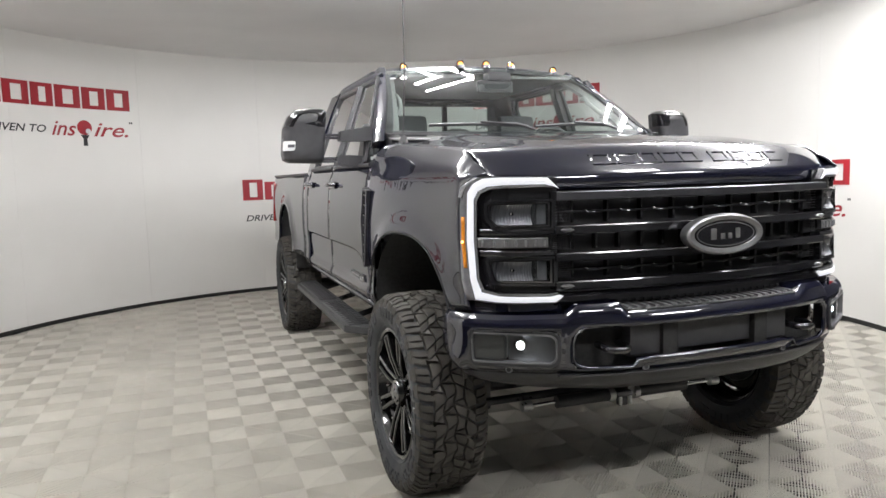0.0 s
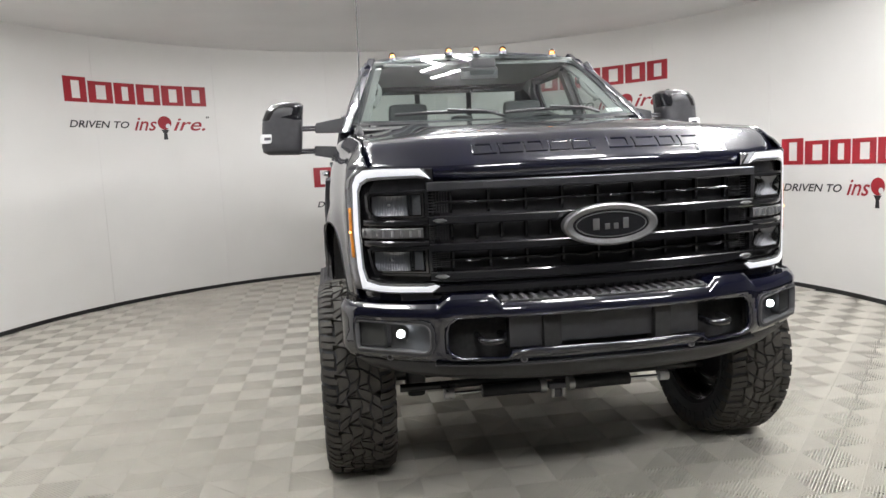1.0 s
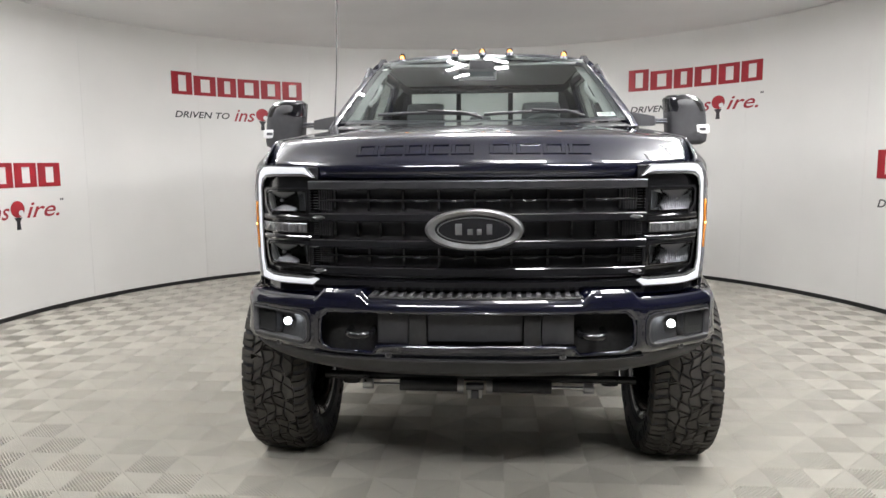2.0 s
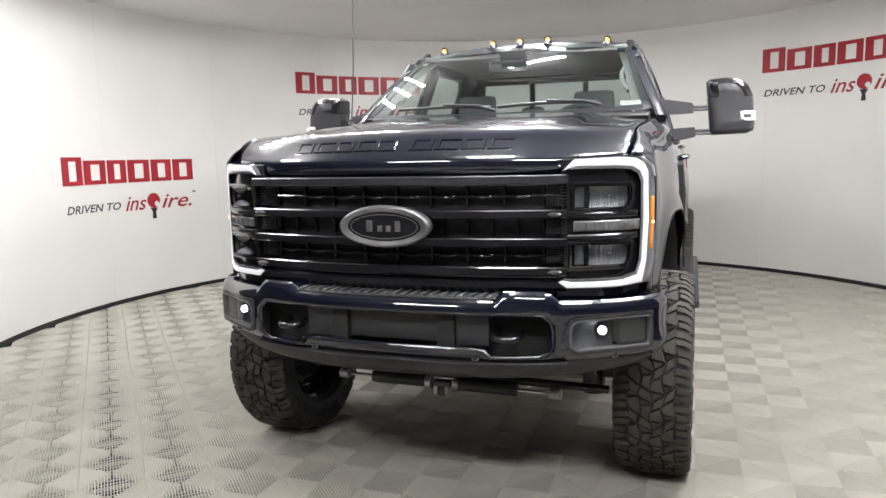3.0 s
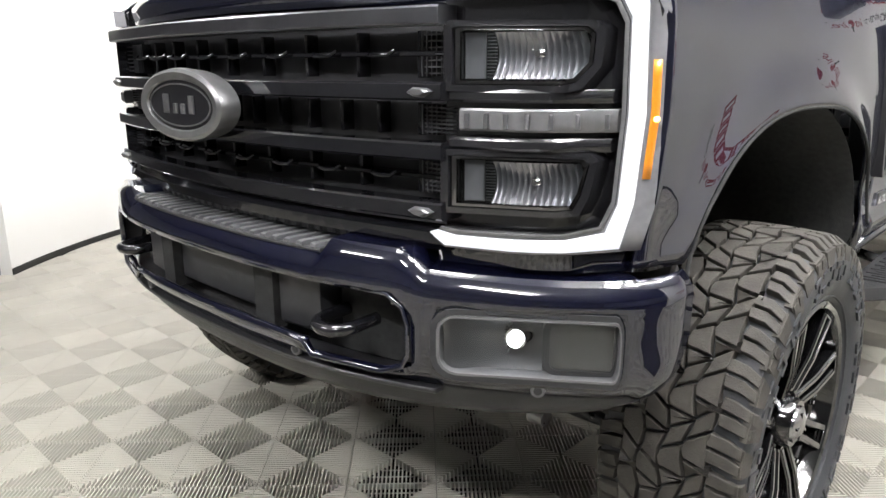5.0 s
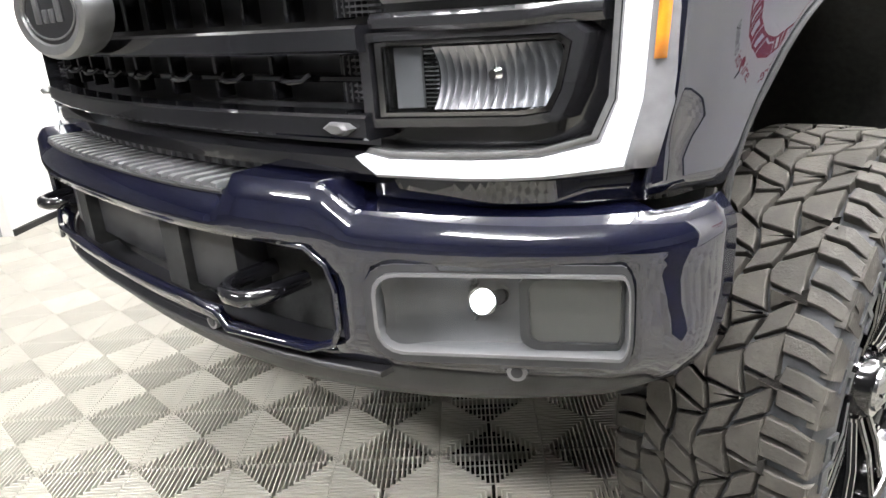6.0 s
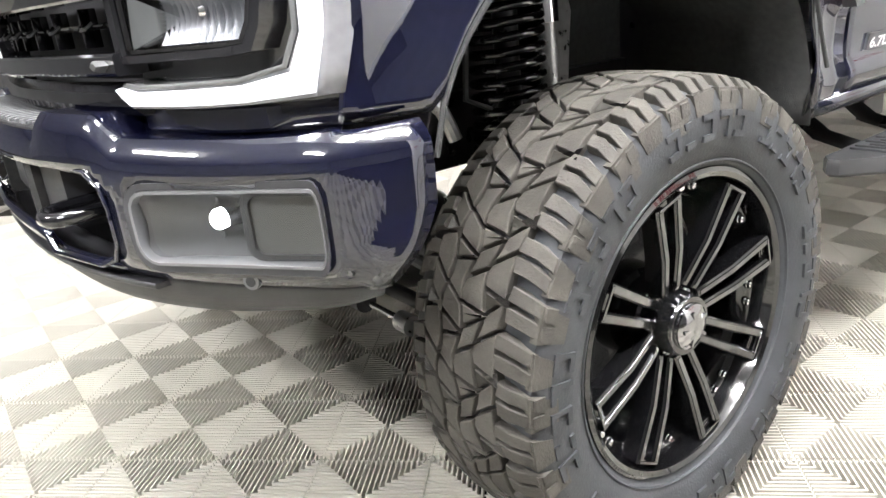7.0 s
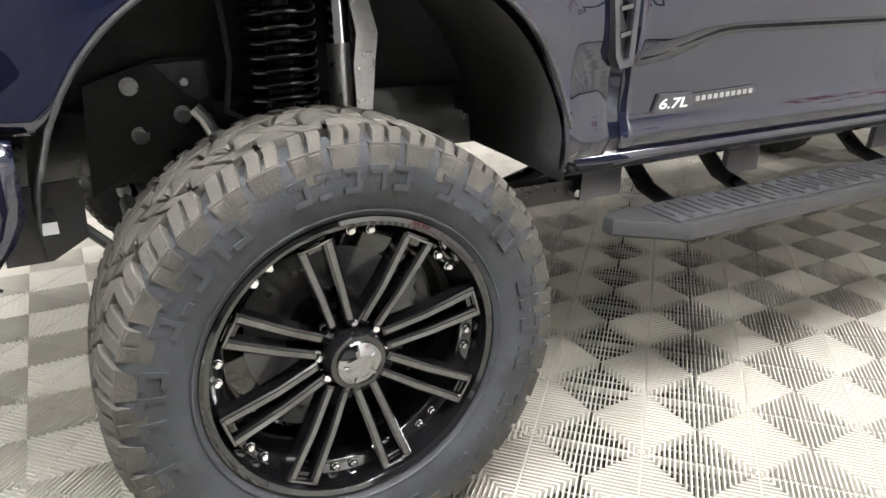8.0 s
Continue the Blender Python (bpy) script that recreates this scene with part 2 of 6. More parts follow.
# ---- the round photo booth ----
CX, CY, RAD, TOP = -0.34, 2.49, 4.44, 3.21


def on_wall(deg, z, out=0.0):
    a = radians(deg)
    return (CX + (RAD - out) * math.cos(a), CY + (RAD - out) * math.sin(a), z)


wall = thing("wall_booth", "curved white painted wall of a round photo booth", "wall", "structure")
SEAM = 20.45
first = 17.4 - 2 * SEAM
for k in range(12):
    a0, a1 = first + k * SEAM + 0.012, first + (k + 1) * SEAM - 0.012
    bm = bmesh.new()
    angles = lin(a0, a1, 13)
    loft(bm, [[on_wall(a, 0.0), on_wall(a, TOP), on_wall(a, TOP, -0.08), on_wall(a, 0.0, -0.08)] for a in angles])
    part("wall_panel", bm, WALLPAINT, wall, smooth=30)
A0, A1 = first, first + 12 * SEAM
bm = bmesh.new()
loft(bm, [[on_wall(a, 0.0, 0.010), on_wall(a, 0.040, 0.010), on_wall(a, 0.045, 0.004), on_wall(a, 0.045, 0.001), on_wall(a, 0.0, 0.001)] for a in lin(A0, A1, 110)])
tagged(part("baseboard", bm, BASEBLACK, None, smooth=30), "thin black rubber strip along the foot of the curved wall", "baseboard", kind="structure")
bm = bmesh.new()
loft(bm, [[on_wall(a, 0.0, -0.083), on_wall(a, TOP, -0.083), on_wall(a, TOP, -0.10), on_wall(a, 0.0, -0.10)] for a in lin(A0, A1, 110)])
tagged(part("wall_backing", bm, HALLPAINT, None), "dark backing of the booth wall", "wall", kind="structure")

# ceiling: one round sheet, a shade wider than the wall
bm = bmesh.new()
rings = [[(CX + r * math.cos(a), CY + r * math.sin(a), TOP + 0.002) for a in np.linspace(0, 2 * math.pi, 96, endpoint=False)] for r in lin(0.05, RAD + 0.1, 8)]
vs = sheet(bm, rings, True)
bm.faces.new(vs[0])
lid = [[(p[0], p[1], TOP + 0.08) for p in r] for r in rings]
sheet(bm, [rings[-1], lid[-1]], True)
vs = sheet(bm, lid, True)
bm.faces.new(vs[0])
bmesh.ops.remove_doubles(bm, verts=bm.verts, dist=1e-5)
tagged(part("ceiling", bm, CEILPAINT, None, smooth=30), "pale grey round ceiling of the photo booth", "ceiling", kind="structure")

# unseen hall outside the booth's open side, added for reflections on the truck's front
bm = bmesh.new()
HT = 3.46
hall = [(-9.5, -11.0), (9.5, -11.0), (9.5, 9.5), (-9.5, 9.5)]
for (x0, y0), (x1, y1) in zip(hall, hall[1:] + hall[:1]):
    d = Vector((x1 - x0, y1 - y0, 0))
    nrm = Vector((d.y, -d.x, 0)).normalized() * 0.15
    loft(bm, [[(x0, y0, -0.02), (x0, y0, HT), (x0 + nrm.x, y0 + nrm.y, HT), (x0 + nrm.x, y0 + nrm.y, -0.02)],
              [(x1, y1, -0.02), (x1, y1, HT), (x1 + nrm.x, y1 + nrm.y, HT), (x1 + nrm.x, y1 + nrm.y, -0.02)]])
tagged(part("wall_hall", bm, HALLPAINT, None), "unseen plain grey hall walls, added to reflect light onto the truck", "wall", kind="structure")
bm = bmesh.new()
box(bm, (0, -0.75, HT + 0.05), (19.3, 20.8, 0.08))
tagged(part("ceiling_hall", bm, HALLPAINT, None), "unseen plain grey hall ceiling, added to reflect light onto the truck", "ceiling", kind="structure")


# square fixtures with three bare tubes each, hung under the ceiling
def ceiling_light(length, wide, drop):
    t = thing("ceiling_light", "white enamel ceiling fixture with three lit fluorescent tubes", "ceiling light", group="ceiling lights")
    bm = bmesh.new()
    box(bm, (0, 0, 0.0), (length, wide * 0.16, 0.022), 0.004)
    part("spine", bm, FIXTURE, t)
    for dy in (-0.32 * wide, 0.0, 0.32 * wide):
        bm = bmesh.new()
        cyl(bm, (-length / 2 + 0.03, dy, -0.045), (length / 2 - 0.03, dy, -0.045), 0.019, seg=14)
        part("tube", bm, TUBEGLOW, t, "lit white tube")
    for dx in (-length / 2 + 0.012, length / 2 - 0.012):
        bm = bmesh.new()
        box(bm, (dx, 0, -0.030), (0.02, wide * 0.94, 0.05), 0.004)
        part("end_cap", bm, FIXTURE, t)
        bm = bmesh.new()
        cyl(bm, (dx, 0, 0.0), (dx, 0, drop), 0.006, seg=8)
        part("hanger", bm, FIXTURE, t)
    return t


LIGHTS = ((2.0, 1.55), (2.45, 0.9), (2.2, 0.2), (2.1, -0.4), (-0.1, 1.9), (-1.5, 1.7), (-2.4, 1.6), (-2.6, 0.6), (-2.3, -0.8), (1.7, -1.1), (0.4, -1.45))
DROP = 0.09
first_light = None
for x, y in LIGHTS:
    m = pose(x, y, TOP - DROP, 0, 0, math.degrees(math.atan2(y - CY, x - CX)) + 90)
    if first_light is None:
        first_light = ceiling_light(0.62, 0.62, DROP)
        first_light.matrix_basis = m
    else:
        copy_thing(first_light, m)
hall_light = ceiling_light(1.25, 0.40, 0.05)
hall_light.matrix_basis = pose(-0.9, -3.8, HT - 0.05)
for x, y in ((1.8, -3.3),):
    copy_thing(hall_light, pose(x, y, HT - 0.05))


# wall signs: the name as plain red blocks, the readable words below it
def lettering(text, height, shear=0.0, bold=0.0, spacing=1.0):
    # flat outline of a line of words as (verts, faces), baseline at 0, starting at x = 0
    cu = bpy.data.curves.new("words", "FONT")
    cu.body, cu.size, cu.shear, cu.offset, cu.space_character = text, height, shear, bold, spacing
    cu.resolution_u = 3
    ob = bpy.data.objects.new("words", cu)
    scene.collection.objects.link(ob)
    bpy.context.view_layer.update()
    me = bpy.data.meshes.new_from_object(ob.evaluated_get(bpy.context.evaluated_depsgraph_get()))
    vs, fs = [tuple(v.co) for v in me.vertices], [tuple(p.vertices) for p in me.polygons]
    bpy.data.objects.remove(ob)
    bpy.data.curves.remove(cu)
    bpy.data.meshes.remove(me)
    x0 = min(v[0] for v in vs)
    return [(v[0] - x0, v[1]) for v in vs], fs


def fit_width(words, x0, x1, yscale=1.0):
    vs, fs = words
    w = max(v[0] for v in vs)
    return [(x0 + v[0] * (x1 - x0) / w, v[1] * yscale) for v in vs], fs


DRIVEN = lettering("DRIVEN TO", 0.115, 0.25, 0.0016)
INS = lettering("ins", 0.24, 0.35, 0.002)
IRE = lettering("ire.", 0.24, 0.35, 0.002)
SIGNW = 1.848       # length of a sign along the wall


def wall_sign(start, base):
    # start: the angle of the sign's first edge, running clockwise; base: height of the block row's foot
    t = thing("wall_sign", "wall sign, red name blocks over the words DRIVEN TO inspire", "wall sign", group="booth wall signs")

    def put(x, z, out):
        return on_wall(start - math.degrees(x * SIGNW / 1.72 / RAD), z, out)

    def flat(words, z0, material, out=0.003):
        # every letter of the words is a part of its own
        pts, faces = words
        root = list(range(len(pts)))

        def find(i):
            while root[i] != i:
                i = root[i]
            return i

        for f in faces:
            for i in f[1:]:
                root[find(i)] = find(f[0])
        groups = {}
        for f in faces:
            if len(set(f)) == len(f):
                groups.setdefault(find(f[0]), []).append(f)
        for fs in groups.values():
            bm = bmesh.new()
            vs = {i: bm.verts.new(put(pts[i][0], z0 + pts[i][1], out)) for i in sorted({i for f in fs for i in f})}
            for f in fs:
                try:
                    bm.faces.new([vs[i] for i in f])
                except ValueError:
                    pass
            part("letter", bm, material, t, smooth=0)

    # name: six plain blocks of the letters' width, the first taller
    x = 0.0
    for i, w in enumerate((0.27, 0.29, 0.25, 0.29, 0.27, 0.27)):
        hgt = 0.285 if i == 0 else 0.25
        bm = bmesh.new()
        for c0, c1, z0, z1 in ((0.004, 0.092, 0.0, hgt), (w - 0.078, w - 0.004, 0.0, hgt), (0.092, w - 0.078, 0.0, 0.042), (0.092, w - 0.078, hgt - 0.042, hgt)):
            loft(bm, [[put(x + c, base + 0.004 + z0, 0.002), put(x + c, base + 0.004 + z0, 0.008), put(x + c, base + 0.004 + z1, 0.008), put(x + c, base + 0.004 + z1, 0.002)] for c in lin(c0, c1, 4)])
        part("name_block", bm, SIGNRED, t, "plain crimson block")
        x += w + 0.016
    flat(fit_width(DRIVEN, 0.03, 0.74), base - 0.285, SIGNBLACK)
    flat(fit_width(INS, 0.80, 1.08), base - 0.31, SIGNRED)
    flat(fit_width(IRE, 1.28, 1.68), base - 0.31, SIGNRED)
    bm = bmesh.new()
    vs = [bm.verts.new(put(1.175 + 0.085 * math.cos(a), base - 0.215 + 0.085 * math.sin(a), 0.004)) for a in np.linspace(0, 2 * math.pi, 32, endpoint=False)]
    bm.faces.new(vs)
    part("bat", bm, SIGNRED, t, "round red table tennis bat", smooth=0)
    bm = bmesh.new()
    bm.faces.new([bm.verts.new(put(1.215 + 0.030 * math.cos(a), base - 0.255 + 0.030 * math.sin(a), 0.0055)) for a in np.linspace(0, 2 * math.pi, 20, endpoint=False)])
    part("ball", bm, STICKER, t, "small white ball", smooth=0)
    bm = bmesh.new()
    outline = [(1.125, -0.300), (1.225, -0.300), (1.203, -0.335), (1.196, -0.35), (1.202, -0.425), (1.148, -0.425), (1.154, -0.35), (1.147, -0.335)]
    bm.faces.new([bm.verts.new(put(a, base + b, 0.005)) for a, b in outline])
    part("bat_handle", bm, SIGNBLACK, t, "black handle of the bat", smooth=0)
    bm = bmesh.new()
    for k in range(2):
        a, b = 1.70 + 0.022 * k, base - 0.15
        bm.faces.new([bm.verts.new(put(*p, 0.003)) for p in ((a, b), (a + 0.016, b), (a + 0.016, b + 0.022), (a, b + 0.022))])
    part("mark", bm, SIGNBLACK, t, "tiny plain black marks", smooth=0)
    return t


for start, base in ((144.95, 2.437), (188.95, 1.325), (59.0, 2.487), (102.6, 1.278), (15.2, 1.345)):
    wall_sign(start, base)


# ---- the pickup truck: wheels ----
truck = thing("pickup_truck", "dark navy metallic lifted crew cab pickup with its lamps lit", "pickup truck")
TR, TW, HUB = 0.496, 0.168, 0.478    # tyre radius, half width, hub height
BEAD, RIMK = 0.309, 1.085            # bead radius, size of the rim
KR, KW = (TR - BEAD) / (0.468 - 0.284), TW / 0.160


def tread_radius(w):
    a = abs(w)
    return 0.468 - 0.004 * (a / 0.12) ** 2 - max(a - 0.118, 0) ** 1.5 * 3.2


def tyre_mesh():
    bm = bmesh.new()
    side = [(0.112, 0.284), (0.126, 0.290), (0.140, 0.305), (0.153, 0.335), (0.159, 0.365), (0.160, 0.395), (0.157, 0.420), (0.149, 0.437), (0.134, 0.4445)]
    prof = [(-x, r) for x, r in side] + [(-0.07, 0.4495), (0.0, 0.4505), (0.07, 0.4495)] + side[::-1]
    revolve(bm, prof, 96)
    # moulded ring by the rim
    for s in (-1, 1):
        revolve(bm, [(s * 0.1415, 0.309), (s * 0.147, 0.311), (s * 0.147, 0.313), (s * 0.1425, 0.316)], 96)
    rub, bm = bm, bmesh.new()

    def inset(poly, d):
        # moves every side of a polygon inwards by d
        area = sum(p[0] * q[1] - q[0] * p[1] for p, q in zip(poly, poly[1:] + poly[:1]))
        g = 1 if area > 0 else -1
        out, n = [], len(poly)
        for i in range(n):
            p, c, q = (Vector(poly[(i + k) % n]) for k in (-1, 0, 1))
            e0, e1 = (c - p).normalized(), (q - c).normalized()
            n0, n1 = Vector((-e0.y, e0.x)) * g, Vector((-e1.y, e1.x)) * g
            m = n0 + n1
            k = d / max(m.length_squared / 2, 0.28)
            out.append(c + m * k)
        return out

    def block(poly, a0, pitch, lift=0.0, deep=0.015, gap=0.0030):
        # poly: (u, w) in pitch and metres
        arc = pitch * 0.468
        flat = [(u * arc, w) for u, w in poly]
        rings = []
        for d, drop in ((gap + 0.0016, 0.0), (gap, 0.0018), (gap - 0.0012, deep)):
            ring = []
            for su, ww in inset(flat, d):
                ang = a0 + su / 0.468
                r = tread_radius(ww) + lift - drop
                if drop == deep:
                    r = min(r, 0.4485)
                ring.append(bm.verts.new((ww, r * math.cos(ang), r * math.sin(ang))))
            rings.append(ring)
        n = len(poly)
        bm.faces.new(rings[0])
        for hi, lo in zip(rings, rings[1:]):
            for i in range(n):
                j = (i + 1) % n
                bm.faces.new((hi[j], hi[i], lo[i], lo[j]))

    N = 23
    pitch = 2 * math.pi / N
    rng = random.Random(5)

    def line(c, u):
        # zigzag groove number c of five, at u pitches
        t = abs(((u + 0.25 * c) % 1.0) * 2 - 1)
        return (c - 2) * 0.0470 + (t - 0.5) * (0.020 if 0 < c < 4 else 0.008)

    for k in range(N):
        for c in range(4):
            lean = (0.26, 0.20, -0.20, -0.26)[c]
            shift = (0.10, 0.36, 0.86, 0.60)[c]
            cuts = ((0.0, lean), (0.30, -lean * 0.35), (0.62, lean * 1.1), (1.0, lean))
            for (u0, s0), (u1, s1) in zip(cuts, cuts[1:]):
                lo = [shift + u for u in (u0, (u0 + u1) / 2, u1)]
                hi = [lo[0] + s0, lo[1] + (s0 + s1) / 2, lo[2] + s1]
                poly = [(u, line(c, u)) for u in lo] + [(u, line(c + 1, u)) for u in hi[::-1]]
                block(poly, k * pitch, pitch, rng.uniform(-0.0004, 0.0004), 0.019, 0.0038)
    N = 19
    pitch = 2 * math.pi / N
    for k in range(N):
        a0 = k * pitch
        for s in (-1, 1):
            off = 0.0 if s > 0 else 0.27
            for j, (u0, u1) in enumerate(((0.035, 0.450), (0.540, 0.955))):
                inner = 0.096 if j == 0 else 0.087
                outer = 0.161 if j == 0 else 0.154
                um = (u0 + u1) / 2
                for b0, b1, bend in ((u0, um - 0.006, 0.003), (um + 0.006, u1, -0.002)):
                    poly = [(b0, inner + bend), (b1, inner - bend), (b1 + 0.030, 0.124), (b1 + 0.12, outer), (b0 + 0.125, outer), (b0 + 0.030, 0.124)]
                    block([(u + off, s * w) for u, w in poly], a0, pitch, 0.0, 0.020, 0.0030)
                # lug that runs down the side wall
                r0, r1 = (0.388, 0.4435) if j == 0 else (0.404, 0.4425)
                ua, ub = u0 + 0.127, u1 + 0.118
                vs = []
                for dx in (-0.004, 0.0105):
                    for rr, uu in ((r0, ua + 0.09), (r0, ub - 0.01), (r1, ub), (r1, ua)):
                        ang = a0 + (uu + off) * pitch
                        xx = curve_at([(0.395, 0.1595), (0.420, 0.1565), (0.438, 0.150), (0.446, 0.142)], rr) - 0.001 + dx * (1 if rr > 0.43 else 0.30)
                        vs.append(bm.verts.new((s * xx, rr * math.cos(ang), rr * math.sin(ang))))
                bm.faces.new(vs[4:8])
                for i in range(4):
                    q = (i + 1) % 4
                    bm.faces.new((vs[4 + q], vs[4 + i], vs[i], vs[q]))
    tread, bm = bm, rub
    # raised plain bars where the maker's lettering runs
    for s in (-1, 1):
        for base in (0.55, 2.12, 3.69, 5.26):
            for i in range(11):
                if i == 5:
                    continue
                for part_i, (q0, q1, r0, r1) in enumerate(((0.0, 0.024, 0.356, 0.404), (0.024, 0.088, 0.356, 0.367), (0.024, 0.088, 0.393, 0.404))):
                    if part_i == (i % 3) and i % 2:
                        continue
                    vs = []
                    for dx in (-0.002, 0.0036):
                        for rr, uu in ((r0, q0), (r0, q1), (r1, q1), (r1, q0)):
                            ang = base + i * 0.125 + uu
                            vs.append(bm.verts.new((s * (0.1592 + dx), rr * math.cos(ang), rr * math.sin(ang))))
                    bm.faces.new(vs[4:8])
                    for k in range(4):
                        q = (k + 1) % 4
                        bm.faces.new((vs[4 + q], vs[4 + k], vs[k], vs[q]))
    # to full size, with the flat and the bulge of a loaded tyre
    for v in list(bm.verts) + list(tread.verts):
        x, y, z = v.co
        r = math.hypot(y, z)
        q = (BEAD + (r - 0.284) * KR) / r
        x, y, z = x * KW, y * q, z * q
        low = smooth(-0.36, -0.48, z)
        x *= 1 + 0.035 * low
        v.co = (x, y, max(z, -HUB + 0.001))
    return finish("tyre", bm, RUBBER, 30), finish("tread", tread, TREAD, 25)


def spoke_meshes():
    # one spoke pair along +z, its face at +x
    body, face = bmesh.new(), bmesh.new()
    for s in (-1, 1):
        def sec(r, half, c, x, d):
            return [(x - d, c - half, r), (x - 0.003, c - half, r), (x, c - half + 0.003, r), (x, c + half - 0.003, r), (x - 0.003, c + half, r), (x - d, c + half, r)]
        loft(body, [sec(0.070, 0.0095, s * 0.0175, 0.098, 0.040), sec(0.16, 0.0095, s * 0.0205, 0.118, 0.040), sec(0.268, 0.0100, s * 0.0255, 0.129, 0.034)])
        loft(face, [[(x - 0.002, c - hh, r), (x + 0.0012, c - hh, r), (x + 0.0012, c + hh, r), (x - 0.002, c + hh, r)] for r, c, x, hh in
              ((0.076, s * 0.0175, 0.0995, 0.0046), (0.16, s * 0.0205, 0.1182, 0.0048), (0.262, s * 0.0252, 0.1286, 0.0050))])
    box(face, (0.1285, 0, 0.2655), (0.004, 0.058, 0.005), 0.001)
    box(body, (0.100, 0, 0.260), (0.036, 0.052, 0.022), 0.003)
    return finish("spoke_pair", body, WHEELBLACK), finish("spoke_face", face, MILLED)


def rim_mesh():
    bm = bmesh.new()
    prof = [(0.118, 0.302), (0.134, 0.298), (0.137, 0.290), (0.132, 0.281), (0.118, 0.276), (0.090, 0.270), (0.082, 0.256), (0.072, 0.248), (0.040, 0.236), (-0.06, 0.230), (-0.112, 0.262), (-0.128, 0.292), (-0.114, 0.300)]
    revolve(bm, prof, 80)
    revolve(bm, [(-0.030, 0.06), (-0.030, 0.228)], 64)
    return finish("rim", bm, WHEELBLACK)


def hub_mesh():
    bm = bmesh.new()
    revolve(bm, [(-0.03, 0.095), (0.045, 0.092), (0.062, 0.085), (0.066, 0.078), (0.060, 0.060), (0.050, 0.052)], 48)
    revolve(bm, [(0.050, 0.064), (0.116, 0.060), (0.123, 0.056), (0.123, 0.044)], 40)
    return finish("hub", bm, WHEELBLACK)


def cap_mesh():
    bm = bmesh.new()
    revolve(bm, [(0.1215, 0.0465), (0.1290, 0.0445), (0.1340, 0.036), (0.1385, 0.022), (0.1400, 0.010), (0.1405, 0.0005)], 18)
    for k in range(5):
        a = k * 2 * math.pi / 5
        box(bm, (0, 0, 0), (0.004, 0.006, 0.020), 0.001, m=Matrix.Rotation(a, 4, "X") @ Matrix.Translation((0.137, 0, 0.026)))
    return finish("centre_cap", bm, DARKCHROME)


def stud_mesh(name, r, h, material):
    bm = bmesh.new()
    revolve(bm, [(0, r * 1.15), (h * 0.3, r * 1.15), (h * 0.35, r), (h * 0.85, r * 0.92), (h, r * 0.6), (h, 0.0003)], 8)
    return finish(name, bm, material)


def disc_mesh():
    bm = bmesh.new()
    revolve(bm, [(-0.050, 0.07), (-0.030, 0.07), (-0.030, 0.185), (-0.050, 0.185)], 48)
    return finish("brake_disc", bm, DARKMETAL)


def caliper_mesh():
    bm = bmesh.new()
    for a in lin(-0.5, 0.5, 5):
        box(bm, (0, 0, 0), (0.075, 0.062, 0.075), 0.008, m=Matrix.Rotation(a, 4, "X") @ Matrix.Translation((-0.040, 0, 0.170)))
    return finish("brake_caliper", bm, CHASSIS)


TYRE, TREADS = tyre_mesh()
WHEEL_MESHES = dict(tyre=TYRE, tread=TREADS, rim=rim_mesh(), hub=hub_mesh(), centre_cap=cap_mesh(), brake_disc=disc_mesh(), brake_caliper=caliper_mesh())
SPOKE, FACE = spoke_meshes()
STUD, NUT = stud_mesh("rivet", 0.0085, 0.012, CHROME), stud_mesh("lug_nut", 0.0120, 0.034, CHROME)


def wheel(x, y, spin):
    w = new("wheel")
    w.parent = truck
    w["label"] = "big off-road tyre on a gloss black wheel with milled spokes"
    w.matrix_basis = pose(x, y, HUB, 0, 0, 0 if x > 0 else 180)
    turn = radians(spin)
    for name, me in WHEEL_MESHES.items():
        o = new(name, me)
        o.parent = w
        o.matrix_basis = Matrix.Rotation(0.0 if name in ("tyre", "tread") else 0.6 if name == "brake_caliper" else turn, 4, "X") @ Matrix.Scale(1.0 if name in ("tyre", "tread") else RIMK, 4)
    for k in range(8):
        a = turn + k * math.pi / 4
        for nm, me in (("spoke", SPOKE), ("spoke_face", FACE)):
            o = new(nm, me)
            o.parent = w
            o.matrix_basis = Matrix.Rotation(a, 4, "X") @ Matrix.Scale(RIMK, 4)
            if nm == "spoke_face":
                o["label"] = "milled silver spoke faces"
        o = new("lug_nut", NUT)
        o.parent = w
        o.matrix_basis = Matrix.Rotation(a + math.pi / 8, 4, "X") @ Matrix.Scale(RIMK, 4) @ Matrix.Translation((0.055, 0, 0.068))
        for da in (-0.075, 0.075):
            o = new("rivet", STUD)
            o.parent = w
            o.matrix_basis = Matrix.Rotation(a + math.pi / 8 + da, 4, "X") @ Matrix.Scale(RIMK, 4) @ Matrix.Translation((0.084, 0, 0.2585))
    return w


WX, AXLE2 = 1.005, 4.06
wheel(WX, 0, 16)
wheel(-WX, 0, 27)
wheel(WX, AXLE2, 4)
wheel(-WX, AXLE2, 35)


# ---- the truck's front ----
def front_line(x):
    # the bumper's front in plan
    return -1.0 + 0.30 * abs(x) ** 2.8


def lamp_line(x):
    a = abs(x)
    if a < 0.68:
        return -0.86 - (0.68 - a) * 0.12
    return -0.86 + (a - 0.68) * 0.35 + max(a - 0.8, 0) ** 2 * 3


def grille_line(x):
    return -0.945 + 0.17 * abs(x) ** 2


